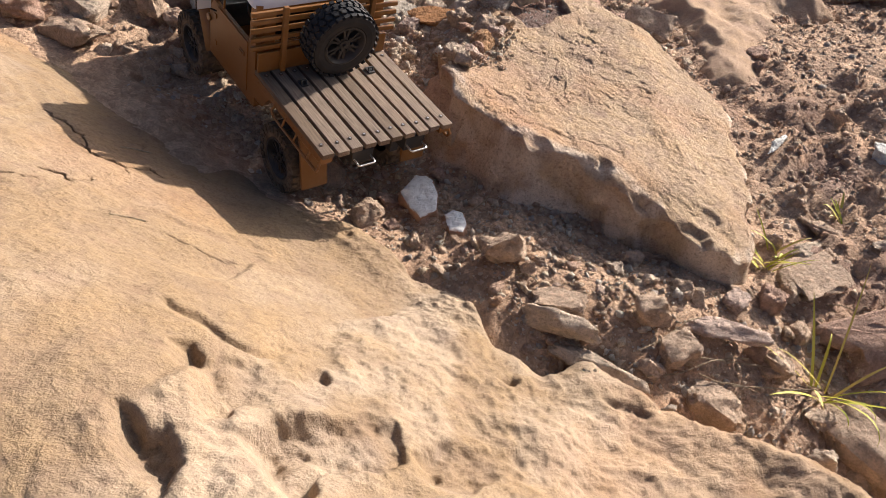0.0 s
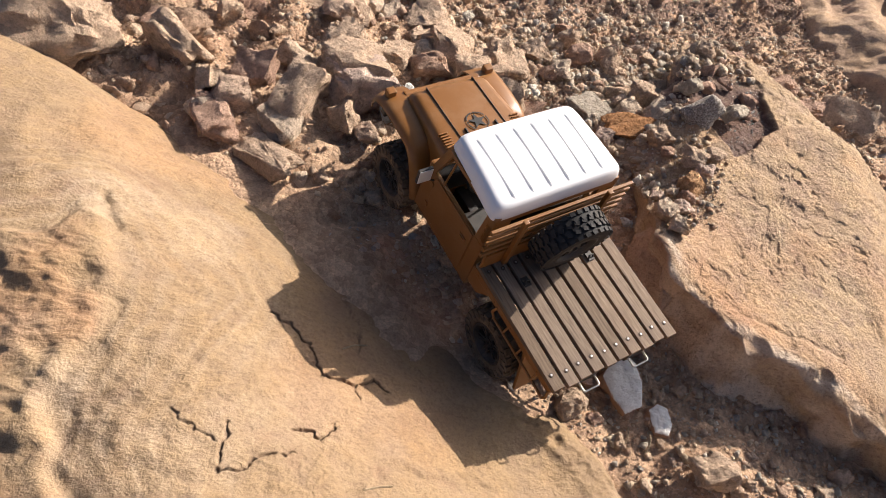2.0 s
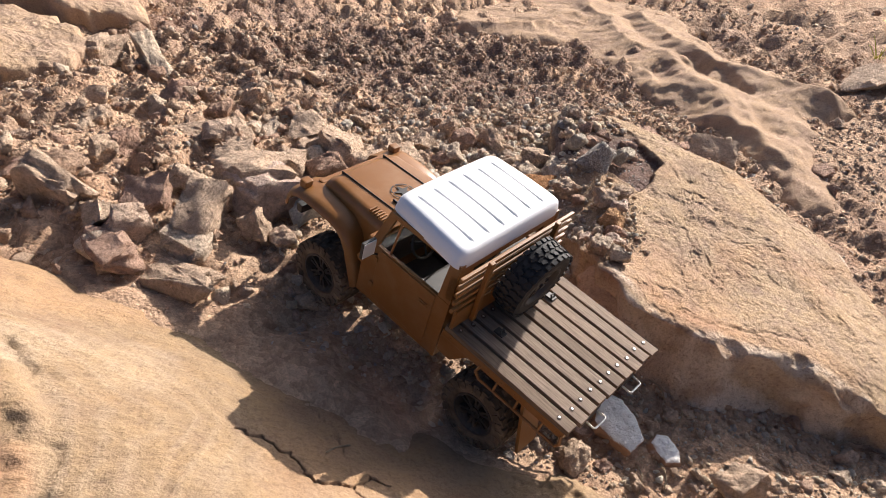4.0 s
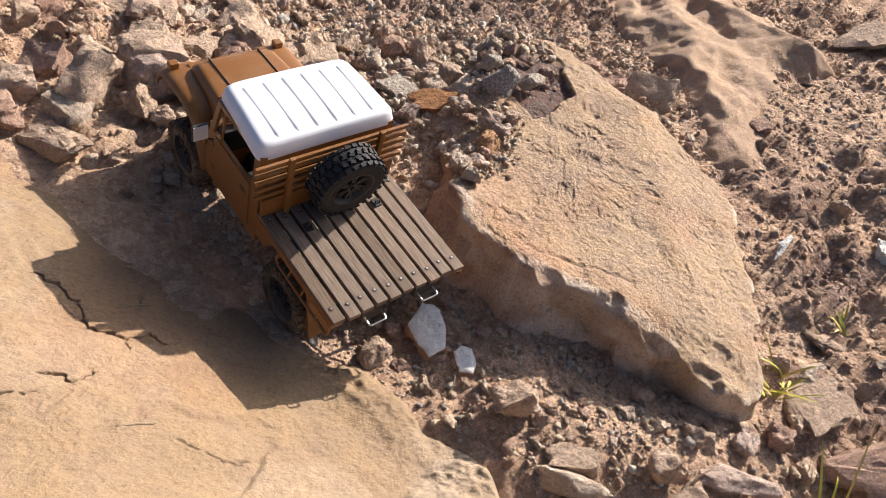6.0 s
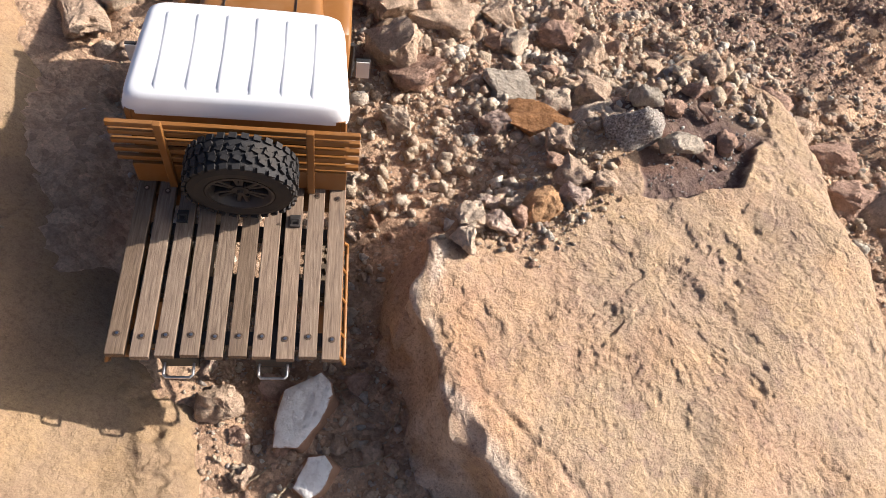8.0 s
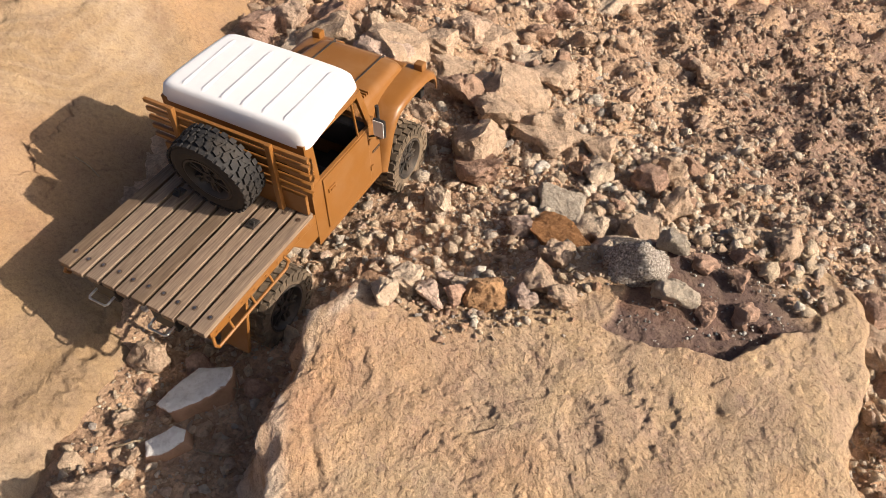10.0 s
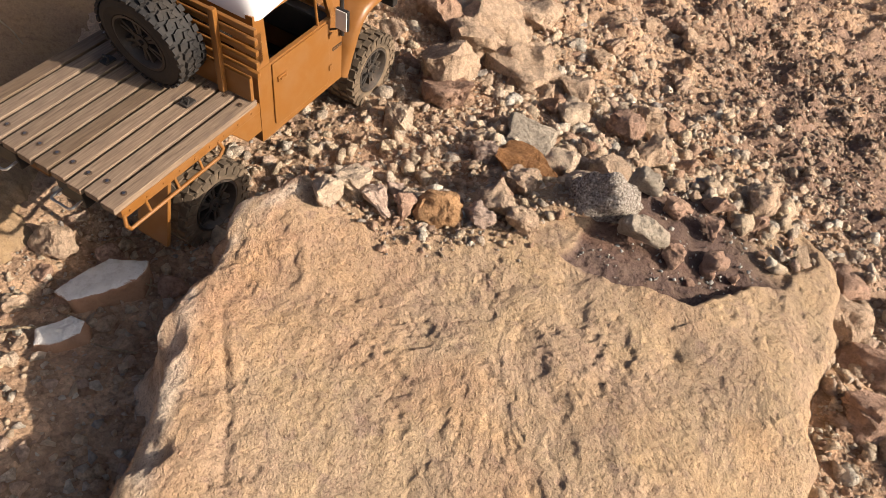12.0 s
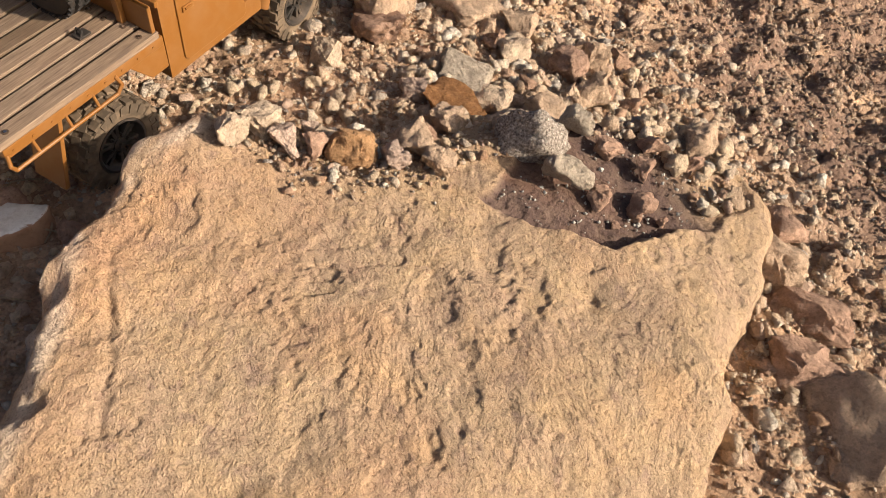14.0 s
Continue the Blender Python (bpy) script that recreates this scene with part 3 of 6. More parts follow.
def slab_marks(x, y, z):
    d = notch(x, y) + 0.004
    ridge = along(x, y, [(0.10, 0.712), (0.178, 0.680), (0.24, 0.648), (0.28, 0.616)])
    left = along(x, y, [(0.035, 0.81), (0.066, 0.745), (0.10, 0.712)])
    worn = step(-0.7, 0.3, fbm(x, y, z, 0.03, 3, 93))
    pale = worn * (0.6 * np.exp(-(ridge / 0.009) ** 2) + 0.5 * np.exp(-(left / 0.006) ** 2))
    # front walls below the rim are patchily paler than the top
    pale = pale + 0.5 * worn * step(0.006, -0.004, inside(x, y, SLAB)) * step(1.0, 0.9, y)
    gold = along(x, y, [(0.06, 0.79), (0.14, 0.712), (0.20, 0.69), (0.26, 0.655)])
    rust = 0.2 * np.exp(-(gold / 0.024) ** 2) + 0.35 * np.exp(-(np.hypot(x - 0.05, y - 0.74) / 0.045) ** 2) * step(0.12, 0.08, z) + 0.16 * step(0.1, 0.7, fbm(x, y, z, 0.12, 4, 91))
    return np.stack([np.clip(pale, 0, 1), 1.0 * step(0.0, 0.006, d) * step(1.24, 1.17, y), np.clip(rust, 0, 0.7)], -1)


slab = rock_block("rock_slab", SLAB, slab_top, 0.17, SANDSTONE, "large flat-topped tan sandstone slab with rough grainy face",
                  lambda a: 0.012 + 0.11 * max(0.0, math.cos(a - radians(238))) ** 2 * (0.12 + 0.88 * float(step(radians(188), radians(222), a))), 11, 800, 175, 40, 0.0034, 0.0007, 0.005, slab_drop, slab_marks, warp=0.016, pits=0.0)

rock_block("rock_block", [(-0.010, 0.800), (0.000, 0.765), (0.028, 0.740), (0.048, 0.765), (0.048, 0.83), (0.018, 0.852), (-0.004, 0.842)], lambda x, y: 0.152 + 0.55 * (np.minimum(x, 0.03) - 0.03) + 0.25 * (y - 0.80), 0.11, SANDSTONE,
           "pinkish sandstone block at the slab's end", lambda a: 0.012, 14, 160, 40, 16, 0.008, 0.002, 0.012, None, lambda x, y, z: np.stack([0.25 + 0 * x, 0 * x, 0.25 + 0 * x], -1), 0.010, 0.0003)

# ---- worn ridge further off ----
RIDGE = [(0.475, 1.02), (0.55, 1.0), (0.60, 1.15), (0.66, 1.25), (0.72, 1.36), (0.87, 1.42), (0.81, 1.58), (0.78, 1.72), (0.82, 1.95), (0.87, 2.3), (0.6, 2.6), (0.1, 2.4), (0.15, 2.05), (0.4, 1.95), (0.44, 1.55), (0.47, 1.4)]
CRESTS = (([(0.60, 2.4), (0.57, 2.1), (0.563, 1.855), (0.557, 1.595), (0.533, 1.397), (0.52, 1.218), (0.517, 1.03)], 0.050), ([(0.72, 2.2), (0.69, 1.92), (0.685, 1.673), (0.756, 1.562), (0.812, 1.45)], 0.055),
          ([(0.15, 2.15), (0.32, 2.12), (0.50, 2.25)], 0.05), ([(0.565, 1.62), (0.60, 1.48), (0.63, 1.36)], 0.018))


def ridge_z(x, y):
    wx, wy = x + 0.022 * fbm(x, y, 0, 0.12, 4, 131, 0.55), y + 0.022 * fbm(x, y, 0, 0.12, 4, 137, 0.55)
    d = inside(wx, wy, RIDGE)
    lift = 0 * x
    for line, h in CRESTS:
        cx = np.interp(wy, [p[1] for p in line[::-1]], [p[0] for p in line[::-1]])
        k = along(wx, wy, line) / np.where(wx < cx, 0.080, 0.11)
        lift = np.maximum(lift, 0.75 * h * np.exp(-k) * (0.45 + 0.55 * step(1.1, 1.45, y)))
    z = ground_base(x, y) - 0.004 + 0.012 * step(0.0, 0.05, d) + lift + 0.006 * fbm(x, y, 0, 0.11, 3, 141)
    for cx, cy, rr, h in ((0.515, 1.66, 0.050, 0.020), (0.495, 1.48, 0.045, 0.018), (0.480, 1.30, 0.040, 0.014), (0.635, 1.70, 0.050, 0.020), (0.66, 1.58, 0.045, 0.016), (0.60, 1.33, 0.035, 0.010)):
        z = z - 0.7 * h * step(1.0, 0.3, np.hypot((wx - cx) / rr, (wy - cy) / (2.2 * rr)) + 0.25 * fbm(x, y, 0, 0.04, 3, 144))
    return z - 0.05 * step(0.02, -0.05, d) + 0.0022 * fbm(x, y, 0, 0.03, 4, 143, 0.6), d


rx_, ry_ = np.meshgrid(np.linspace(-0.1, 0.95, 190), np.linspace(0.95, 2.7, 300))
rz_, rd_ = ridge_z(rx_, ry_)
tagged(sheet("rock_ridge", rx_, ry_, rz_, RIDGE_STONE, rd_ > -0.06, np.stack([0 * rx_, 0.1 * step(0.1, 0.6, fbm(rx_, ry_, 0, 0.07, 4, 149)), 0.05 + 0 * rx_], -1)), "long wind-worn sandstone ridge with scalloped hollows", "rock")


def outcrop(name, outline, z, slope, depth, label, seed):
    cx, cy = outline[0]
    return rock_block(name, outline, lambda x, y: z + slope[0] * (x - cx) + slope[1] * (y - cy), depth, RIDGE_STONE, label, lambda a: 0.015, seed, 240, 50, 18, 0.012, 0.0012, 0.008,
                      mark=lambda x, y, w: np.zeros((len(x), 3)), warp=0.02)


outcrop("rock_outcrop", [(-0.74, 1.52), (-0.72, 1.62), (-0.80, 1.75), (-0.95, 1.78), (-1.05, 1.65), (-0.95, 1.52), (-0.85, 1.49)], 0.19, (-0.15, -0.1), 0.3, "smooth pale sandstone outcrop above the rubble", 161)
outcrop("rock_outcrop", [(-0.95, 1.12), (-0.80, 1.16), (-0.86, 1.30), (-1.05, 1.36), (-1.25, 1.25), (-1.15, 1.12)], 0.27, (-0.3, 0.2), 0.3, "rough brown sandstone lump above the ledge", 181)
outcrop("rock_outcrop", [(-0.85, 1.95), (-0.70, 2.0), (-0.74, 2.2), (-0.95, 2.3), (-1.1, 2.1)], 0.10, (-0.5, 0.1), 0.4, "tan sandstone outcrop rising from gravel", 191)


# ---- loose stones ----
def stone_shape(seed, points=14, cuts=0, flat=1.0, rough=0.05, blocky=False):
    """Vertices and triangles of an angular stone about 1 across."""
    rnd = random.Random(seed)
    bm = bmesh.new()
    if blocky:
        for i in range(8):
            bm.verts.new(((i % 2 - 0.5) * rnd.uniform(0.45, 0.95), (i // 2 % 2 - 0.5) * rnd.uniform(0.5, 0.95), (i // 4 - 0.5) * rnd.uniform(0.5, 0.95) * flat))
    for _ in range(points):
        v = Vector((rnd.gauss(0, 1), rnd.gauss(0, 1), rnd.gauss(0, 1))).normalized() * rnd.uniform(0.42, 0.58)
        bm.verts.new((v.x * rnd.uniform(0.85, 1.15), v.y * 0.85, v.z * flat))
    got = bmesh.ops.convex_hull(bm, input=bm.verts)
    bmesh.ops.delete(bm, geom=[g for g in got["geom_interior"] if isinstance(g, bmesh.types.BMVert)], context='VERTS')
    if cuts:
        bmesh.ops.subdivide_edges(bm, edges=bm.edges, cuts=cuts, use_grid_fill=True)
        for _ in range(1 if points < 30 and rough > 0.06 else 4):
            bmesh.ops.smooth_vert(bm, verts=bm.verts, factor=0.22, use_axis_x=True, use_axis_y=True, use_axis_z=True)
        bm.normal_update()
        o = Vector((seed * 3.7, seed * 1.3, 0))
        for v in bm.verts:
            v.co += v.normal * rough * (noise.noise(v.co * 3.2 + o) + 0.6 * noise.noise(v.co * 8 + o) + 0.45 * noise.noise(v.co * 19 + o))
    bmesh.ops.triangulate(bm, faces=bm.faces)
    bm.verts.ensure_lookup_table()
    co = np.array([v.co for v in bm.verts])
    tri = np.array([[v.index for v in f.verts] for f in bm.faces])
    bm.free()
    return co, tri


def surface_z(x, y):
    """The height of the ground or of the rock that lies on it."""
    x, y = np.atleast_1d(np.asarray(x, float)), np.atleast_1d(np.asarray(y, float))
    z = ground_z(x, y)
    d = inside(x, y, SLAB)
    z = np.where(d > 0.012, np.maximum(z, slab_top(x, y) + slab_drop(x, y)), z)
    zl, dl = ledge_z(x, y)[:2]
    return np.where(dl > 0.01, np.maximum(z, zl), z)


def heap(name, count, place, sizes, label, mat=GRAVEL, seed=1, points=(7, 10), sink=0.25, cuts=0):
    """Stones too many to count, as one mesh. place(rng, n): x, y; sizes(rng, n, x, y): metres."""
    rng = np.random.default_rng(seed)
    shapes = [stone_shape(seed * 50 + i, points[0] + i % (points[1] - points[0] + 1), cuts, 0.75, 0.10) for i in range(16)]
    x, y = place(rng, count)
    d = sizes(rng, len(x), x, y)
    keep = d > 0
    x, y, d = x[keep], y[keep], d[keep]
    z = surface_z(x, y) + d * (0.5 * 0.7 - sink)
    which = rng.integers(0, len(shapes), len(x))
    cos, tris, base = [], [], 0
    for k, (co, tri) in enumerate(shapes):
        idx = np.nonzero(which == k)[0]
        if not len(idx):
            continue
        q = rng.normal(size=(len(idx), 4)) * np.array([1.6, 0.45, 0.45, 1.0])
        q /= np.linalg.norm(q, axis=1)[:, None]
        w, a, b, c = q.T
        R = np.stack([1 - 2 * (b * b + c * c), 2 * (a * b - c * w), 2 * (a * c + b * w), 2 * (a * b + c * w), 1 - 2 * (a * a + c * c), 2 * (b * c - a * w),
                      2 * (a * c - b * w), 2 * (b * c + a * w), 1 - 2 * (a * a + b * b)], 1).reshape(-1, 3, 3)
        P = np.einsum('nij,vj->nvi', R, co) * d[idx][:, None, None] + np.stack([x, y, z], 1)[idx][:, None]
        cos.append(P.reshape(-1, 3))
        tris.append((tri[None] + (base + np.arange(len(idx)) * len(co))[:, None, None]).reshape(-1, 3))
        base += len(idx) * len(co)
    ob = solid(name, np.vstack(cos), np.vstack(tris), mat, None, True)
    return tagged(ob, label, "gravel", kind="stuff")


def free(x, y, slab_gap=0.0, ledge_gap=-0.005):
    return (inside(x, y, SLAB) < slab_gap) & (inside(x, y, LEDGE) < ledge_gap) & (inside(x, y, RIDGE) < 0.012)


def spread_wide(rng, n):
    r, a = 0.15 + 3.2 * np.sqrt(rng.random(n) ** 1.7), rng.random(n) * 2 * np.pi
    x, y = 0.1 + r * np.cos(a), 1.15 + r * np.sin(a)
    ok = free(x, y) & (y > 0.1)
    return x[ok], y[ok]


def sizes_wide(rng, n, x, y):
    d = np.minimum(0.0048 * (1 - rng.random(n)) ** -0.5, 0.020) * (1 + 0.8 * step(0.9, 2.4, np.hypot(x, y - 1)))
    patch = 0.3 + 0.7 * step(-0.6, 0.3, fbm(x, y, 0, 0.16, 3, 61)) * (1 - 0.75 * bump(x, y, 0.02, 0.62, 0.14))
    return np.where(rng.random(n) < patch, d, 0)


def spread_near(rng, n):
    r, a = 1.15 * np.sqrt(rng.random(n)), rng.random(n) * 2 * np.pi
    x, y = 0.15 + r * np.cos(a), 1.1 + r * np.sin(a)
    ok = free(x, y) & (y > 0.1)
    return x[ok], y[ok]


heap("gravel", 27000, spread_wide, sizes_wide, "loose tan, pink and grey gravel spread over the dirt", seed=3, points=(11, 15), sink=0.52)
heap("grit", 14000, spread_near, lambda rng, n, x, y: 0.0022 + 0.0035 * rng.random(n) ** 2, "fine tan grit and crumbs of earth", seed=4, points=(6, 8), sink=0.3)


def spread_rubble(rng, n):
    x, y = rng.normal(0.0, 0.24, n), rng.normal(1.22, 0.16, n)
    ok = free(x, y, -0.005) & (y > 0.98)
    return x[ok], y[ok]


heap("rubble", 4600, spread_rubble, lambda rng, n, x, y: np.clip(0.006 * (1 - rng.random(n)) ** -0.5, 0, 0.028), "heaped small broken stones behind the sandstone slab", seed=5, points=(10, 13), cuts=1, sink=0.36)


def spread_clods(rng, n):
    x, y = rng.uniform(-1.3, -0.2, n), rng.uniform(0.85, 1.9, n)
    ok = free(x, y)
    return x[ok], y[ok]


heap("earth_clods", 4200, spread_clods, lambda rng, n, x, y: np.clip(0.007 * (1 - rng.random(n)) ** -0.58, 0, 0.04), "crusty reddish clods and broken sandstone rubble", CLODS, seed=7, points=(10, 13), cuts=1, sink=0.40)


def spread_ravine(rng, n):
    k = rng.random(n)
    x, y = np.where(k < 0.6, rng.normal(-0.19, 0.08, n), rng.uniform(-0.05, 0.6, n)), np.where(k < 0.6, rng.normal(0.83, 0.09, n), rng.uniform(0.3, 0.55, n))
    ok = free(x, y, -0.005)
    return x[ok], y[ok]


heap("ravine_rubble", 1300, spread_ravine, lambda rng, n, x, y: np.clip(0.006 * (1 - rng.random(n)) ** -0.55, 0, 0.026), "broken stones and clods on the ravine floor", seed=8, points=(10, 13), cuts=1, sink=0.40)


def spread_edge(rng, n):
    t = rng.random(n)
    return 0.03 + 0.10 * t + rng.normal(0, 0.014, n), 0.83 + 0.155 * t + rng.normal(0, 0.014, n)


heap("slab_crumbs", 160, spread_edge, lambda rng, n, x, y: 0.003 + 0.008 * rng.random(n) ** 2, "small crumbs of stone along the slab's edge", seed=9, points=(8, 11))



def spread_shoulder(rng, n):
    x, y = rng.uniform(-0.005, 0.12, n), rng.uniform(0.86, 1.08, n)
    ok = inside(x, y, SLAB) > 0.006
    return x[ok], y[ok]


heap("shoulder_crumbs", 700, spread_shoulder, lambda rng, n, x, y: np.clip(0.0026 * (1 - rng.random(n)) ** -0.6, 0, 0.013), "crumbs and chips of stone strewn on the slab's back edge", seed=22, points=(9, 12), sink=0.28)


def spread_pale(rng, n):
    x, y = rng.normal(0.05, 0.15, n), rng.normal(1.17, 0.17, n)
    ok = free(x, y, np.where(x < 0.12, 0.04, -0.006)) & (y > 0.86)
    return x[ok], y[ok]


PALE_COLOURS = [(0.0, (0.72, 0.58, 0.43)), (0.3, (0.66, 0.50, 0.36)), (0.55, (0.78, 0.66, 0.52)), (0.8, (0.62, 0.46, 0.33)), (0.92, (0.80, 0.73, 0.62))]
heap("pale_chips", 5200, spread_pale, lambda rng, n, x, y: np.clip(0.0038 * (1 - rng.random(n)) ** -0.6, 0, 0.022), "pale tan chips of stone strewn behind the slab", stone_material("pale_chip", True, None, PALE_COLOURS), seed=28, points=(11, 14), sink=0.22)


def spread_crumbs(rng, n):
    x, y = rng.uniform(-0.95, 0.42, n), 0.98 + 1.0 * rng.random(n) ** 1.3
    ok = free(x, y, -0.004)
    return x[ok], y[ok]


heap("crumbs", 22000, spread_crumbs, lambda rng, n, x, y: 0.0030 + 0.0062 * rng.random(n) ** 2.2, "fine crumbs of broken sandstone between the stones", CLODS, seed=29, points=(6, 8), sink=0.25)


def spread_notch(rng, n):
    x, y = rng.uniform(0.10, 0.235, n), rng.uniform(1.0, 1.27, n)
    ok = notch(x, y) > 0.006
    return x[ok], y[ok]


heap("notch_crumbs", 420, spread_notch, lambda rng, n, x, y: 0.0018 + 0.0045 * rng.random(n) ** 3, "white crumbs scattered on dark broken rock", PALE_STONE, seed=12, points=(7, 9))


def spread_side(rng, n):
    x, y = rng.uniform(0.36, 1.15, n), rng.uniform(0.3, 1.8, n)
    ok = free(x, y)
    return x[ok], y[ok]


heap("side_gravel", 9000, spread_side, lambda rng, n, x, y: np.clip(0.006 * (1 - rng.random(n)) ** -0.5, 0, 0.022), "dense brown clods and broken gravel beside the slab", CLODS, seed=13, points=(10, 14), sink=0.54)


def spread_notch_back(rng, n):
    x, y = rng.uniform(0.07, 0.225, n), 1.33 - 0.13 * rng.random(n) ** 1.5
    ok = notch(x, y) > 0.004
    return x[ok], y[ok]


heap("notch_rubble", 240, spread_notch_back, lambda rng, n, x, y: np.clip(0.008 * (1 - rng.random(n)) ** -0.5, 0, 0.028), "small tan stones heaped on broken rock", seed=16, points=(10, 13), sink=0.2, cuts=1)


def spread_far(rng, n):
    x, y = rng.uniform(-1.1, 1.1, n), rng.uniform(1.25, 2.6, n)
    ok = free(x, y)
    return x[ok], y[ok]


heap("far_rubble", 9000, spread_far, lambda rng, n, x, y: np.clip(0.0062 * (1 - rng.random(n)) ** -0.5, 0, 0.026), "crusty clods and broken stones behind the rocks", CLODS, seed=14, points=(10, 14), sink=0.53)

def spread_grey(rng, n):
    x, y = rng.normal(-0.12, 0.26, n), rng.normal(1.80, 0.17, n)
    ok = free(x, y)
    return x[ok], y[ok]


heap("grey_gravel", 6500, spread_grey, lambda rng, n, x, y: np.clip(0.0058 * (1 - rng.random(n)) ** -0.5, 0, 0.020), "greyish broken gravel on the far slope", GREY_GRAVEL, seed=24, points=(9, 12), sink=0.50)


def spread_path(rng, n):
    x, y = rng.uniform(-0.16, 0.36, n), rng.uniform(0.40, 0.76, n)
    ok = free(x, y)
    return x[ok], y[ok]


heap("ravine_gravel", 3600, spread_path, lambda rng, n, x, y: np.clip(0.0028 * (1 - rng.random(n)) ** -0.6, 0, 0.014), "fine pebbles and grit on the ravine floor", seed=18, points=(9, 12), sink=0.3)

SHAPES = []
for i in range(28):
    co, tri = stone_shape(200 + i, 9 + i % 6, 5, 0.60 + 0.05 * (i % 7), 0.085) if i < 18 else stone_shape(200 + i, 6, 5, 0.8, 0.10, True) if i < 24 else stone_shape(200 + i, 40, 3, 0.9, 0.10) if i < 26 else stone_shape(200 + i, 15, 6, 0.9, 0.058)
    ob = solid("stone", co, tri, STONE, sharp=42)
    SHAPES.append(ob.data)
    bpy.data.objects.remove(ob)


def stone(x, y, size, kind=None, label="", turn=None, sink=0.22, mat=None, squash=(1, 1, 1), z=None, group="loose stones", name="stone", category="stone"):
    kind = random.randrange(18) if kind is None else kind
    me = SHAPES[kind]
    if mat:
        me = me.copy()
        me.materials[0] = mat
    ob = new(name, me)
    h = float(surface_z(x, y)[0]) if z is None else z
    turn = turn or (random.uniform(-15, 15), random.uniform(-15, 15), random.uniform(0, 360))
    ob.matrix_world = pose(x, y, h + size * squash[2] * (0.33 - sink), *turn) @ Matrix.Diagonal((size * squash[0], size * squash[1], size * squash[2], 1))
    return tagged(ob, label or "angular tan sandstone fragment lying on dirt", category, group)


def two_tone_material():
    """White on faces that look up, rusty on the sides."""
    m, n, l, b = material("white_faced_stone", 0.9, 0.2)
    sp = n.new("ShaderNodeSeparateXYZ")
    l.new(n.new("ShaderNodeNewGeometry").outputs["True Normal"], sp.inputs[0])
    f = math_node(n, l, 'ADD', sp.outputs[2], math_node(n, l, 'MULTIPLY', noise_node(n, l, 0.012, 4, 0.6), 0.25))
    c = ramp_node(n, l, f, [(0.78, (0.40, 0.24, 0.15)), (0.92, (0.80, 0.78, 0.73))])
    c = mix_node(n, l, 0.7, c, ramp_node(n, l, noise_node(n, l, 0.009, 5, 0.65), [(0.3, (0.74, 0.71, 0.68)), (0.52, (1, 1, 1))]), 'MULTIPLY')
    l.new(c, b.inputs["Base Color"])
    bump_node(n, l, b, (noise_node(n, l, 0.010, 5, 0.65), 1.0, 0.003), (noise_node(n, l, 0.0022, 3, 0.6), 1.0, 0.0010))
    return m


def flat_stone(outline, z, thick, slope, label, seed):
    """A broken plate of stone with a nearly flat top at height z and ragged sides."""
    cx, cy = sum(p[0] for p in outline) / len(outline), sum(p[1] for p in outline) / len(outline)
    ob = rock_block("stone", outline, lambda x, y: z + slope[0] * (x - cx) + slope[1] * (y - cy), thick, FACE_STONE, label, lambda a: 0.004, seed, 96, 16, 8, 0.0018, 0.0006, 0.0022, warp=0.003, pits=0.0004)
    return tagged(ob, label, "stone", "loose stones")


# stones that stand out
FACE_STONE = two_tone_material()
flat_stone([(-0.020, 0.689), (-0.004, 0.686), (0.006, 0.676), (0.011, 0.650), (0.008, 0.620), (-0.012, 0.609), (-0.027, 0.630), (-0.037, 0.655)], 0.090, 0.034, (0.05, 0.06), "white flat-faced stone with rusty brown sides", 31)
flat_stone([(0.017, 0.619), (0.029, 0.628), (0.041, 0.623), (0.044, 0.604), (0.040, 0.591), (0.023, 0.590)], 0.079, 0.032, (-0.04, 0.05), "small white stone with a rusty brown side", 37)
stone(0.083, 0.545, 0.085, 7, "tan wedge-shaped stone in shadow", (0, 25, 60), 0.1, TAN_STONE, (0.8, 1.0, 1.0))
stone(0.014, 1.056, 0.085, 18, "rust-orange flat stone among rubble", (10, 6, -6), 0.10, ORANGE_STONE, (1.4, 0.62, 0.34))
stone(0.058, 1.10, 0.075, 27, "tan rounded flat stone", (0, 10, 80), 0.06, PALE_TAN, (1, 0.9, 0.6))
stone(0.10, 1.135, 0.045, 26, "round greyish stone in rubble", (0, 0, 20), 0.08, GREY_STONE, (1, 0.9, 0.8))
stone(0.005, 1.10, 0.04, 20, "pale tan block in rubble", (10, 0, 30), 0.08, PALE_TAN)
stone(0.035, 1.145, 0.05, 22, "tan broken stone in rubble", (0, 14, 10), 0.08, TAN_STONE)
stone(-0.035, 1.035, 0.035, 19, "pinkish broken stone in rubble", (0, 0, 60), 0.08, PINK_STONE)
stone(0.112, 1.078, 0.084, 26, "speckled grey granite boulder with rounded corners", (18, 24, 58), 0.06, SPECKLED_STONE, (0.95, 0.9, 0.95), z=0.110)
stone(0.160, 1.082, 0.046, 27, "small greyish stone on the slab edge", (0, 10, 40), 0.1, GREY_STONE, z=0.122)
stone(-0.05, 1.10, 0.08, 19, "grey flat rock fragment", (8, 14, 40), 0.2, GREY_STONE, (0.9, 1, 0.38))
stone(0.045, 1.025, 0.036, 21, "small cube-like tan stone", (0, 0, 30), 0.1, TAN_STONE)
stone(0.055, 1.0, 0.03, 1, "reddish angular stone beside the slab", None, 0.1, RED_STONE)
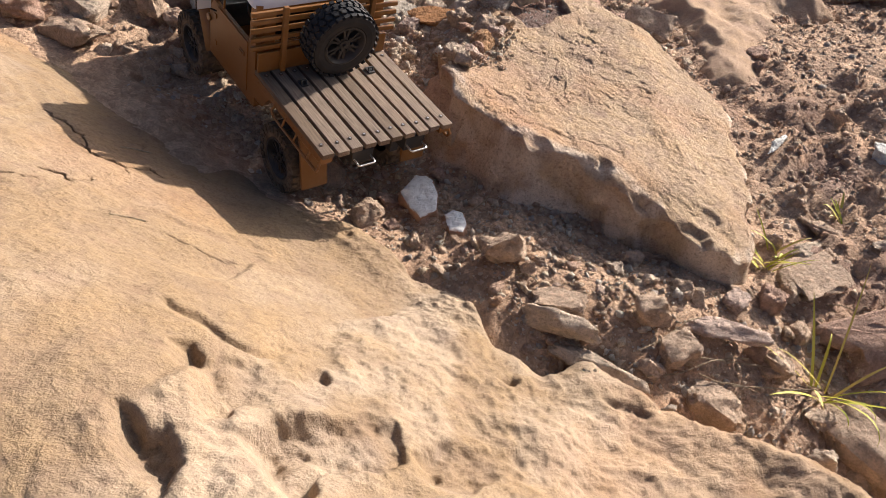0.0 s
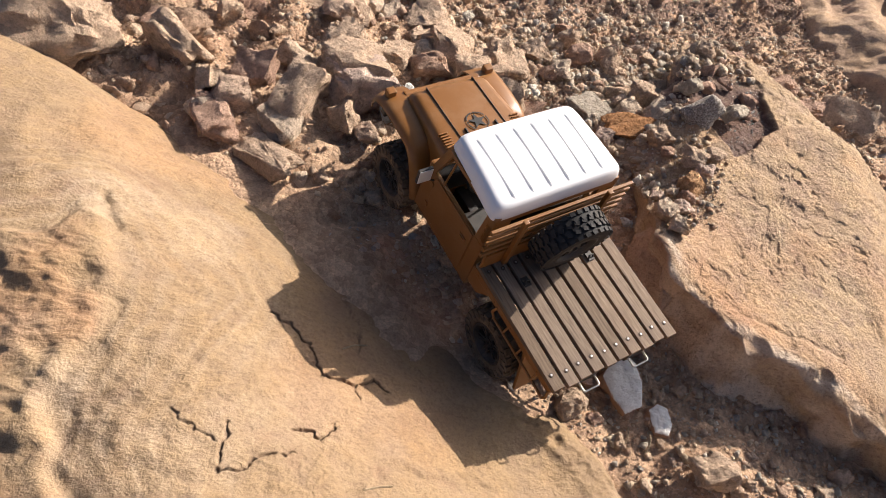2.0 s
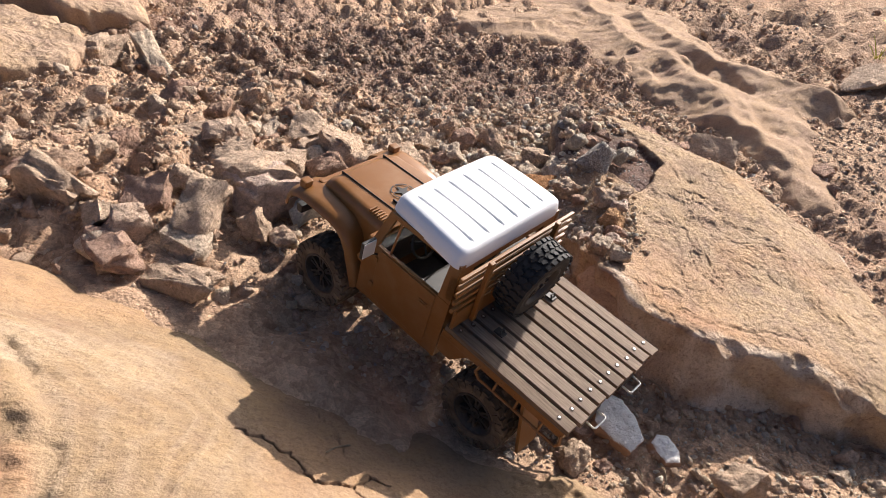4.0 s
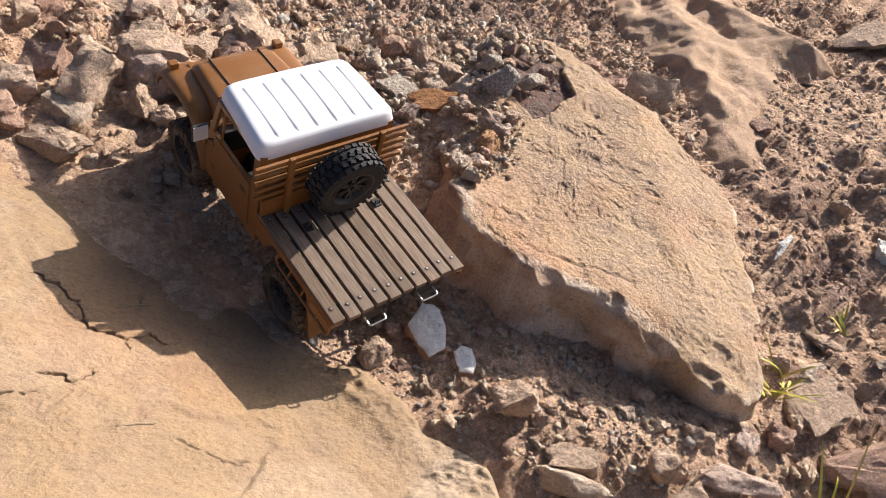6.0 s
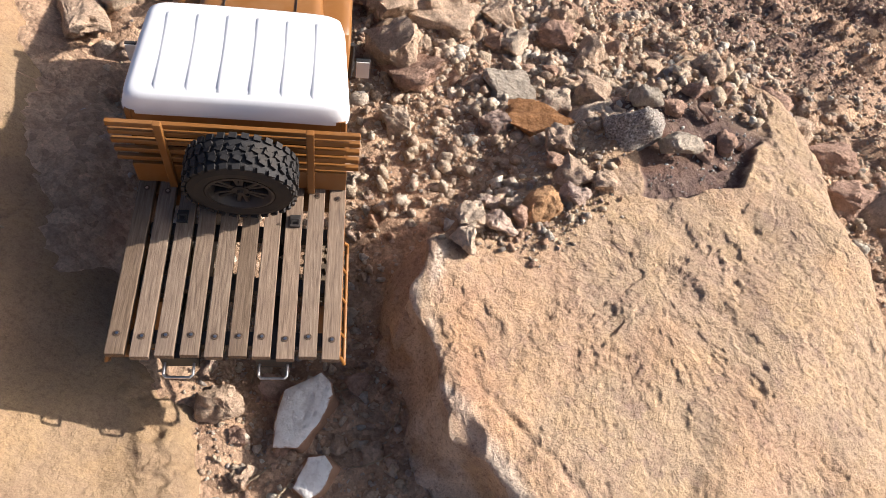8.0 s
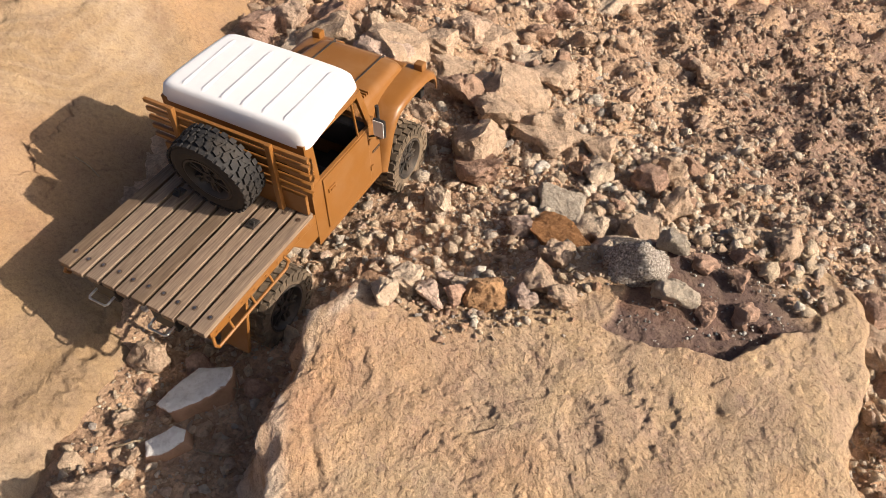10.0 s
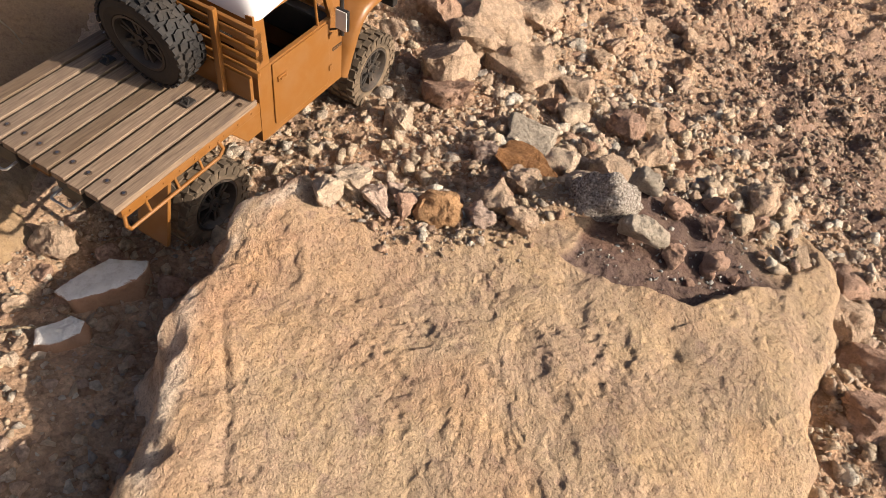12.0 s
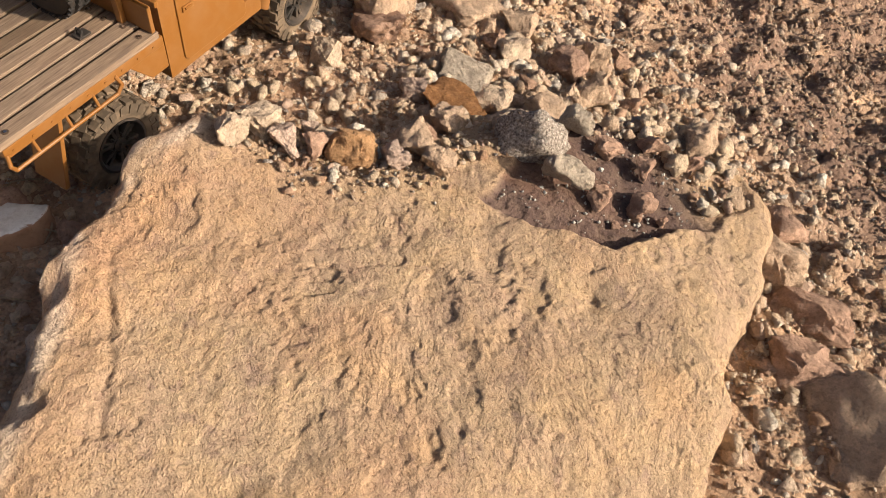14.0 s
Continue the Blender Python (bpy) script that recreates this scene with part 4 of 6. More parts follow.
for x, y, d, k, m, turn, look_of in ((0.048, 0.836, 0.036, 10, PALE_TAN, (20, 8, 110), "pale tan wedge of stone on the slab's edge"), (0.036, 0.862, 0.034, 18, PALE_TAN, (0, 6, 40), "flat pale flake of stone on the slab's edge"),
                                     (0.060, 0.872, 0.038, 12, PINK_STONE, (10, 10, 40), "whitish-pink broken stone on the slab's edge"), (0.066, 0.897, 0.034, 13, RED_STONE, (10, 40, 60), "reddish broken stone on the slab's edge"),
                                     (0.078, 0.924, 0.041, 24, RUSTY_STONE, (10, 10, 60), "orange-stained rounded stone on the slab's edge"), (0.098, 0.950, 0.034, 14, PINK_STONE, (40, 10, 20), "pinkish broken stone on the slab's edge"),
                                     (0.088, 0.978, 0.050, 15, TAN_STONE, (0, 10, 200), "tan stone on the slab's edge"), (0.118, 0.985, 0.040, 3, TAN_STONE, (10, 0, 80), "tan stone half sunk on the slab's edge"),
                                     (0.052, 0.910, 0.028, 4, PALE_TAN, (70, 0, 80), "pale chip of stone on the slab's edge"), (0.072, 0.945, 0.016, 6, PALE_STONE, (0, 0, 30), "tiny white stone on the slab's edge"), (0.030, 0.905, 0.026, 7, PINK_STONE, (0, 0, 30), "pinkish chip of stone on the slab's edge")):
    stone(x, y, d, k, look_of, turn, 0.05, m, z=float(slab_top(x, y)) - 0.004)
stone(-0.005, 0.885, 0.02, 16, mat=PALE_STONE)
stone(-0.40, 1.045, 0.12, 22, "large pale pinkish sandstone boulder", (0, 10, 20), 0.12, TAN_STONE, (1, 0.9, 0.9), category="rock")
stone(-0.306, 1.10, 0.085, 17, "rusty tan boulder among rubble", (0, 0, 70), 0.1, None, category="rock")
stone(-0.25, 1.13, 0.10, 3, "tan boulder beside the boulder pile", (20, 0, 120), 0.15, TAN_STONE, category="rock")
stone(-0.307, 1.205, 0.10, 18, "tan leaning slab of rock in rubble", (10, 25, 60), 0.15, TAN_STONE, (1.2, 0.8, 0.4), category="rock")
stone(-0.205, 1.17, 0.095, 20, "flat tan rock among broken stones", (0, 10, 10), 0.15, TAN_STONE, (1.2, 0.8, 0.45), category="rock")
stone(-0.078, 0.612, 0.042, 24, "pale tan rounded stone at the ledge's foot", (0, 0, 40), 0.10, TAN_STONE, (1, 0.95, 0.9))
stone(-0.05, 0.655, 0.050, 11, "brown stone half buried in ravine dirt", (0, 10, 20), 0.20, RED_STONE, (1.1, 0.8, 0.6))
stone(-0.150, 0.690, 0.085, 18, "smooth pale flake of rock leaning on the ledge", (35, -30, 60), 0.12, TAN_STONE, (0.7, 1.2, 0.3))
stone(0.012, 0.700, 0.030, 13, "small rusty stone beside the white stone", (0, 0, 10), 0.15, RED_STONE)
stone(-0.048, 0.600, 0.024, 7, mat=RED_STONE)
stone(-0.02, 0.575, 0.030, 9, mat=TAN_STONE)
stone(0.060, 0.655, 0.022, 20, mat=TAN_STONE)
stone(-0.610, 1.600, 0.30, 20, "long thin shard of sandstone leaning out of rubble", (8, -14, 111), 0.25, PALE_TAN, (1.0, 0.18, 0.34), z=0.075, category="rock", name="rock_shard")
stone(-0.72, 1.66, 0.12, 22, "tan block of rock beside the shard", (0, 10, 60), 0.15, TAN_STONE, (1.1, 0.8, 0.7), category="rock")
stone(-0.389, 1.024, 0.115, 22, "large pale pinkish block of rock in front of the truck", (8, 12, 30), 0.05, PINK_STONE, (1.0, 0.85, 0.8), category="rock")
stone(-0.47, 1.22, 0.12, 19, "crusty tan mound of rock in rubble", (0, 6, 10), 0.28, TAN_STONE, (1.4, 1.0, 0.5), category="rock")
stone(-0.483, 0.935, 0.085, 23, "tan rock beside the ledge", (10, 0, 70), 0.15, PALE_TAN, (1.1, 0.8, 0.8), category="rock")
stone(-0.131, 0.975, 0.04, 19, "pale broken stone beside the wheel", (20, 0, 40), 0.1, PALE_TAN)
stone(-0.102, 1.187, 0.042, 21, "pale tan broken stone in rubble", (10, 0, 0), 0.1, PALE_TAN)
stone(-0.067, 1.247, 0.05, 25, "round brownish stone in rubble", (0, 0, 0), 0.1, RED_STONE)
stone(-0.081, 1.296, 0.055, 22, "upright tan stone in rubble", (0, 10, 70), 0.05, TAN_STONE, (0.7, 0.7, 1.1))
stone(0.601, 1.147, 0.05, 18, "flat brown stone below the ridge", (0, 0, 10), 0.15, RED_STONE, (1, 0.8, 0.5))
stone(0.70, 0.845, 0.05, 20, "pale stone lying on gravel", (0, 10, 60), 0.15, PALE_STONE, (1.1, 0.7, 0.6))
stone(0.52, 0.83, 0.06, 6, "pale sliver of stone beside the slab", (0, 0, 50), 0.1, PALE_STONE, (1.1, 0.35, 0.35))
stone(0.50, 0.63, 0.05, 27, "rounded whitish stone beside the slab", (0, 0, 30), 0.15, PALE_TAN, (1.0, 0.8, 0.6))
for i, (x, y, d) in enumerate(((0.525, 0.70, 0.022), (0.548, 0.715, 0.016), (0.532, 0.745, 0.019), (0.556, 0.76, 0.024), (0.538, 0.782, 0.015))):
    stone(x, y, d, (3, 8, 24, 11, 5)[i], "small tan pebble beside the slab", (0, 10, 40 * i), 0.15, TAN_STONE)
stone(0.298, 1.287, 0.075, 24, "grey-brown rock behind the slab", (10, 0, 30), 0.14, RED_STONE, (1.1, 0.8, 0.7), category="rock")
stone(0.345, 1.232, 0.07, 22, "dark reddish rock behind the slab", (0, 12, 70), 0.12, RED_STONE, (1.0, 0.8, 0.7), category="rock")
stone(0.404, 1.226, 0.10, 20, "tan slab of rock leaning behind the big slab", (24, 10, -30), 0.12, TAN_STONE, (1.2, 0.8, 0.4), category="rock")
stone(0.21, 1.335, 0.075, 13, "brown rock in rubble", (0, 0, 110), 0.12, RED_STONE, (1.1, 0.9, 0.7), category="rock")
stone(0.543, 0.685, 0.06, 17, "rounded tan stone by the grass", (0, 0, -30), 0.12, TAN_STONE, (1.1, 0.7, 0.6))
stone(0.484, 0.63, 0.055, 2, "flat brown stone at the slab's foot", (0, 0, 0), 0.15, RED_STONE, (1.2, 0.7, 0.4))
stone(-0.19, 1.06, 0.10, 5, "orange-tan boulder in front of the truck", (0, 15, 10), 0.15, TAN_STONE, category="rock")
stone(-0.335, 1.0, 0.085, 8, "smooth white-pink rock among the boulders", (0, 0, 200), 0.08, PALE_STONE, (0.75, 0.75, 1.1), category="rock")
stone(-0.41, 0.955, 0.08, 6, "orange-tan flake of rock leaning by the boulders", (30, 20, 0), 0.15, TAN_STONE, (0.6, 1, 1), category="rock")
stone(0.149, 0.482, 0.065, 18, "flat tan stone on gravel", (0, 6, -12), 0.12, TAN_STONE, (1.2, 0.55, 0.42))
stone(0.252, 0.476, 0.045, 19, "upright tan chip of stone", (70, 0, 20), 0.1, TAN_STONE)
stone(0.276, 0.440, 0.055, 20, "blocky tan stone on gravel", (5, 0, 20), 0.12, TAN_STONE, (1.0, 0.8, 0.75))
stone(0.335, 0.468, 0.095, 27, "flat pinkish stone on gravel", (0, 5, -10), 0.15, PINK_STONE, (1.1, 0.55, 0.45))
stone(0.312, 0.385, 0.075, 22, "tan stone half buried beside the ledge", (0, 0, -30), 0.2, TAN_STONE, (1.0, 0.7, 0.6))
stone(0.40, 0.44, 0.05, 3, "tan stone by the grass", None, 0.15, TAN_STONE)
stone(0.37, 0.52, 0.045, 18, "pinkish block on gravel", (0, 10, 40), 0.12, PINK_STONE, (1.0, 0.7, 0.7))
stone(0.42, 0.53, 0.05, 21, "pinkish block on gravel", (10, 10, 70), 0.12, RED_STONE, (0.8, 0.7, 0.8))
stone(0.45, 0.50, 0.035, 19, mat=TAN_STONE)
stone(0.30, 0.52, 0.03, 20, mat=TAN_STONE)
stone(0.145, 0.452, 0.095, 26, "tan stone lying against the ledge", (10, 6, -20), 0.14, PALE_TAN, (1.15, 0.5, 0.5))
stone(0.175, 0.415, 0.10, 27, "tan stone lying against the ledge", (6, 8, -24), 0.12, PALE_TAN, (1.2, 0.42, 0.42))
stone(0.492, 0.352, 0.135, 20, "tan sandstone block with sharp edges", (0, 4, -58), 0.16, TAN_STONE, (1.3, 0.6, 0.5), category="rock")
stone(0.575, 0.50, 0.15, 19, "grey-brown rock by the grass", (0, 0, 15), 0.2, RED_STONE, (1.3, 0.7, 0.5), category="rock")
stone(0.50, 0.585, 0.10, 18, "flat tan rock at the slab's foot", (0, 4, 20), 0.2, TAN_STONE, (1.2, 0.8, 0.35), category="rock")
stone(1.05, 1.55, 0.20, 12, "low grey-brown rock in the gravel", (0, 0, 20), 0.2, TAN_STONE, (1.4, 0.8, 0.4), category="rock")

for x, y, d, k, m, turn, sq in ((-0.80, 0.985, 0.15, 24, TAN_STONE, (0, 10, 30), (1.1, 0.9, 0.8)), (-0.47, 0.965, 0.11, 20, TAN_STONE, (10, -20, 60), (1.0, 0.6, 0.8)), (-0.50, 0.872, 0.10, 19, TAN_STONE, (0, 8, 150), (1.3, 0.6, 0.4)),
                                (-0.57, 0.915, 0.09, 22, RED_STONE, (10, 0, 120), (1.2, 0.7, 0.6)), (-0.645, 1.01, 0.10, 21, TAN_STONE, (30, 0, 60), (0.5, 1.0, 0.9)), (-0.435, 1.13, 0.08, 18, TAN_STONE, (0, 0, 40), (1, 0.8, 0.8)),
                                (-0.17, 1.05, 0.09, 18, RED_STONE, (0, 12, 160), (1.2, 0.7, 0.5)), (-0.54, 1.0, 0.075, 23, RED_STONE, (20, 0, 0), (1, 0.8, 0.7)), (-0.36, 1.12, 0.07, 19, TAN_STONE, (0, 20, 80), (1, 0.9, 0.7))):
    stone(x, y, d, k, "large crusty sandstone rock in rubble", turn, 0.16, m, sq, category="rock", group="rock lumps")
for i in range(20):
    brnd = random.Random(900 + i)
    x, y = brnd.uniform(-0.95, -0.38), brnd.uniform(0.93, 1.45)
    if free(np.array([x]), np.array([y]), -0.03, -0.03)[0]:
        stone(x, y, brnd.uniform(0.035, 0.085), i % 18, "crusty reddish-tan sandstone lump in rubble", (brnd.uniform(-25, 25), brnd.uniform(-25, 25), brnd.uniform(0, 360)), 0.28, (TAN_STONE, RED_STONE, None)[i % 3], category="rock", group="rock lumps")
for x, y, d, k in ((-0.28, 1.17, 0.12, 4), (-0.20, 1.19, 0.09, 9), (-0.33, 1.26, 0.10, 2), (-0.14, 1.22, 0.07, 12), (-0.02, 1.25, 0.06, 6), (0.06, 1.29, 0.05, 1), (0.139, 1.262, 0.045, 16), (0.245, 1.285, 0.065, 25)):
    stone(x, y, d, k, "pale tan broken block in rubble", None, 0.14, TAN_STONE, category="rock", group="rock lumps")
for x, y, d, k in ((0.182, 1.105, 0.028, 3), (0.193, 1.145, 0.034, 8), (0.20, 1.135, 0.018, 5), (0.212, 1.155, 0.014, 9), (0.16, 1.17, 0.030, 12), (0.205, 1.11, 0.012, 2), (0.14, 1.20, 0.032, 6), (0.165, 1.225, 0.026, 14), (0.13, 1.15, 0.036, 1)):
    stone(x, y, d, k, "small brown stone lying on dark rock", None, 0.12, RED_STONE)

rng = random.Random(21)
placed = 0
while placed < 200:
    zone = rng.random()
    if zone < 0.4:
        x, y, d = rng.gauss(-0.05, 0.2), rng.gauss(1.2, 0.1), rng.uniform(0.016, 0.045)
    elif zone < 0.6:
        x, y, d = rng.uniform(-1.0, -0.3), rng.uniform(0.9, 1.6), rng.uniform(0.025, 0.08)
    elif zone < 0.75:
        x, y, d = rng.uniform(0.1, 0.8), rng.uniform(0.3, 0.65), rng.uniform(0.014, 0.04)
    elif zone < 0.9:
        x, y, d = rng.uniform(0.45, 1.2), rng.uniform(0.4, 1.6), rng.uniform(0.015, 0.04)
    else:
        x, y, d = rng.uniform(-0.12, 0.2), rng.uniform(0.5, 0.68), rng.uniform(0.010, 0.022)
    if not free(np.array([x]), np.array([y]), -0.01, -0.01)[0] or y < 0.3:
        continue
    random.seed(placed + 500)
    stone(x, y, d, sink=0.18)
    placed += 1

# ---- the toy truck: its own axes are x ahead, y to its left, z up from the middle of the bed's rear edge ----
def paint_material(name, colour, rough, dust, dust_colour=(0.45, 0.31, 0.19), spec=0.4):
    m, n, l, b = material(name, rough, spec)
    d = noise_node(n, l, 0.03, 5, 0.65, distort=0.4)
    f = math_node(n, l, 'MULTIPLY', ramp_node(n, l, d, [(0.42, (0, 0, 0)), (0.72, (1, 1, 1))]), dust)
    c = mix_node(n, l, f, colour, dust_colour)
    l.new(c, b.inputs["Base Color"])
    l.new(math_node(n, l, 'ADD', math_node(n, l, 'MULTIPLY', f, 0.5), rough, True), b.inputs["Roughness"])
    bump_node(n, l, b, (noise_node(n, l, 0.0012, 2, 0.5), 0.08, 0.0005))
    return m


BROWN = paint_material("brown_paint", (0.218, 0.092, 0.021), 0.34, 0.14)
WHITE = paint_material("white_plastic", (0.74, 0.74, 0.745), 0.35, 0.05)
BLACK = paint_material("black_plastic", (0.022, 0.021, 0.02), 0.5, 0.25, (0.16, 0.11, 0.08))
RUBBER = paint_material("tyre_rubber", (0.10, 0.077, 0.055), 0.9, 0.9, (0.30, 0.22, 0.145), 0.1)
SPARE_RUBBER = paint_material("clean_rubber", (0.022, 0.021, 0.021), 0.7, 0.15, (0.2, 0.15, 0.1), 0.25)
RIM = paint_material("rim_grey", (0.028, 0.026, 0.024), 0.45, 0.45, (0.22, 0.16, 0.11))
BRONZE = paint_material("dark_bronze", (0.075, 0.05, 0.035), 0.6, 0.5, (0.22, 0.16, 0.11), 0.2)
RED = paint_material("red_paint", (0.55, 0.02, 0.02), 0.4, 0.1)
STEEL, sn, sl, sb = material("steel", 0.3, 0.5)
sb.inputs["Metallic"].default_value = 1.0
sl.new(ramp_node(sn, sl, noise_node(sn, sl, 0.004), [(0.3, (0.45, 0.43, 0.4)), (0.7, (0.7, 0.69, 0.67))]), sb.inputs["Base Color"])
# the mirrors' pale sky reflection is put into a matt base colour
MIRROR, mn, ml, mb = material("mirror_sky_tint", 0.35, 0.5)
mb.inputs["Base Color"].default_value = (0.72, 0.71, 0.68, 1)
GLASS, gn, gl, gb = material("window_glass", 0.06, 0.5)
gb.inputs["Transmission Weight"].default_value = 1.0
gb.inputs["IOR"].default_value = 1.12
gb.inputs["Base Color"].default_value = (0.75, 0.75, 0.73, 1)


def wood_material():
    m, n, l, b = material("weathered_wood", 0.75, 0.25)
    tc = n.new("ShaderNodeTexCoord")
    mp = n.new("ShaderNodeMapping")
    mp.inputs["Scale"].default_value = (40, 600, 600)
    l.new(tc.outputs["Object"], mp.inputs["Vector"])
    oi = n.new("ShaderNodeObjectInfo")
    cb = n.new("ShaderNodeCombineXYZ")
    l.new(math_node(n, l, 'MULTIPLY', oi.outputs["Random"], 37.0), cb.inputs[0])
    l.new(math_node(n, l, 'MULTIPLY', oi.outputs["Random"], 91.0), cb.inputs[1])
    l.new(cb.outputs[0], mp.inputs["Location"])
    t = n.new("ShaderNodeTexNoise")
    t.inputs["Scale"].default_value = 1.0
    t.inputs["Detail"].default_value = 5
    t.inputs["Roughness"].default_value = 0.6
    t.inputs["Distortion"].default_value = 0.6
    l.new(mp.outputs[0], t.inputs["Vector"])
    c = ramp_node(n, l, t.outputs["Fac"], [(0.28, (0.110, 0.078, 0.056)), (0.5, (0.200, 0.146, 0.104)), (0.74, (0.280, 0.216, 0.157))])
    c = mix_node(n, l, 1.0, c, ramp_node(n, l, oi.outputs["Random"], [(0.0, (0.72, 0.68, 0.62)), (0.5, (1, 1, 1)), (1.0, (1.2, 1.15, 1.08))]), 'MULTIPLY')
    stain = ramp_node(n, l, noise_node(n, l, 0.03, 4, 0.6), [(0.5, (0, 0, 0)), (0.7, (1, 1, 1))])
    c = mix_node(n, l, math_node(n, l, 'MULTIPLY', stain, 0.4), c, (0.15, 0.11, 0.085))
    l.new(c, b.inputs["Base Color"])
    bump_node(n, l, b, (t.outputs["Fac"], 0.5, 0.0008))
    return m


WOOD = wood_material()


def part(name, bm, mat, parent, label="", m=None, smooth=False):
    me = bpy.data.meshes.new(name)
    bmesh.ops.recalc_face_normals(bm, faces=bm.faces)
    bm.to_mesh(me)
    bm.free()
    me.materials.append(mat)
    if smooth:
        me.polygons.foreach_set("use_smooth", [True] * len(me.polygons))
        me.set_sharp_from_angle(angle=radians(40))
    return hang(name, me, parent, label, m)


def hang(name, me, parent, label="", m=None):
    ob = new(name, me)
    ob.parent = parent
    if m is not None:
        ob.matrix_local = m
    return tagged(ob, label)


def box(bm, x0, x1, y0, y1, z0, z1, bevel=0.0, m=None):
    got = bmesh.ops.create_cube(bm, size=1, matrix=Matrix.Translation(((x0 + x1) / 2, (y0 + y1) / 2, (z0 + z1) / 2)) @ Matrix.Diagonal((x1 - x0, y1 - y0, z1 - z0, 1)))
    vs = got["verts"]
    if bevel:
        es = list({e for v in vs for e in v.link_edges})
        r = bmesh.ops.bevel(bm, geom=es, offset=bevel, segments=2, affect='EDGES', profile=0.6)
        vs = list({v for f in r["faces"] for v in f.verts} | {v for v in vs if v.is_valid})
    if m is not None:
        bmesh.ops.transform(bm, matrix=m, verts=vs)
    return bm


def prism(bm, pts, y0, y1, bevel=0.0):
    """A plate with an outline in the x, z plane, from y0 to y1."""
    a = [bm.verts.new((x, y0, z)) for x, z in pts]
    b = [bm.verts.new((x, y1, z)) for x, z in pts]
    fs = [bm.faces.new(a), bm.faces.new(b[::-1])]
    for i in range(len(pts)):
        j = (i + 1) % len(pts)
        fs.append(bm.faces.new((a[j], a[i], b[i], b[j])))
    if bevel:
        bmesh.ops.recalc_face_normals(bm, faces=fs)
        bmesh.ops.bevel(bm, geom=list({e for f in fs for e in f.edges}), offset=bevel, segments=2, affect='EDGES', profile=0.6)
    return bm


def rod(bm, a, b, r, seg=10):
    a, b = Vector(a), Vector(b)
    d = b - a
    m = Matrix.Translation((a + b) / 2) @ d.to_track_quat('Z', 'Y').to_matrix().to_4x4()
    bmesh.ops.create_cone(bm, cap_ends=True, segments=seg, radius1=r, radius2=r, depth=d.length, matrix=m)
    return bm


def tube(bm, pts, r, seg=10):
    for a, b in zip(pts, pts[1:]):
        rod(bm, a, b, r, seg)
    for p in pts[1:-1]:
        bmesh.ops.create_uvsphere(bm, u_segments=seg, v_segments=6, radius=r, matrix=Matrix.Translation(p))
    return bm


def lathe(bm, prof, seg=64):
    """Turns a line of (radius, y) about the y axis."""
    rings = [[bm.verts.new((r * math.cos(2 * math.pi * i / seg), y, r * math.sin(2 * math.pi * i / seg))) for i in range(seg)] for r, y in prof]
    for a, b in zip(rings, rings[1:]):
        for i in range(seg):
            j = (i + 1) % seg
            bm.faces.new((a[i], a[j], b[j], b[i]))
    return bm


F, U = Vector((-0.56, 0.81, 0.155)).normalized(), Vector((0.232, -0.02, 0.97))
LEFT = U.cross(F).normalized()
U = F.cross(LEFT)
TRUCK = Matrix((( F.x, LEFT.x, U.x, -0.040), (F.y, LEFT.y, U.y, 0.622), (F.z, LEFT.z, U.z, 0.195), (0, 0, 0, 1)))
truck = tagged(new("pickup_truck"), "brown toy pickup truck with wooden flatbed and white roof", "toy truck")
truck.matrix_world = TRUCK

# bed
bed = part("bed_frame", box(box(box(bmesh.new(), 0.004, 0.168, 0.074, 0.0885, -0.016, -0.0065, 0.0008), 0.004, 0.168, -0.0885, -0.074, -0.016, -0.0065, 0.0008),
                            0.15, 0.168, -0.074, 0.074, -0.016, -0.0065, 0.0008), BROWN, truck)
for x in (0.012, 0.06, 0.11):
    part("cross_beam", box(bmesh.new(), x, x + 0.012, -0.0735, 0.0735, -0.0155, -0.0068, 0.0006), BLACK, bed)
for side in (1, -1):
    for i in range(9):
        part("rivet", rod(bmesh.new(), (0.012 + 0.018 * i, side * 0.0880, -0.0112), (0.012 + 0.018 * i, side * 0.0893, -0.0112), 0.0012, 8), BROWN, bed)
    g = bmesh.new()
    y = side * 0.0915
    tube(g, [(0.006, side * 0.088, -0.012), (0.003, y, -0.020), (0.006, y, -0.026), (0.108, y, -0.026), (0.114, y, -0.020), (0.112, side * 0.088, -0.012)], 0.0017)
    for x in (0.028, 0.06, 0.088):
        rod(g, (x, y, -0.026), (x, side * 0.087, -0.013), 0.0014)
    part("side_rail", g, BROWN, truck, "thin tubular brown side rail", smooth=True)
    part("gusset", prism(bmesh.new(), [(0.128, -0.016), (0.170, -0.016), (0.170, -0.042), (0.150, -0.042)], side * 0.0775, side * 0.0865, 0.0008), BROWN, truck)
    part("mud_flap", prism(bmesh.new(), [(0.052, -0.016), (0.056, -0.016), (0.040, -0.082), (0.036, -0.082)], side * 0.054, side * 0.088, 0.0006), BROWN, truck)
pitch = 0.18 / 10
prnd = random.Random(4)
plank_data = box(bmesh.new(), -0.0828, 0.0828, -0.0070, 0.0070, -0.0065, 0.0, 0.0006)
plank_mesh = bpy.data.meshes.new("plank")
plank_data.to_mesh(plank_mesh)
plank_data.free()
plank_mesh.materials.append(WOOD)
bolt_bm = rod(bmesh.new(), (0, 0, -0.001), (0, 0, 0.0006), 0.0026, 14)
rod(bolt_bm, (0, 0, 0.0006), (0, 0, 0.0011), 0.0014, 6)
bolt_mesh = bpy.data.meshes.new("bolt")
bolt_bm.to_mesh(bolt_mesh)
bolt_bm.free()
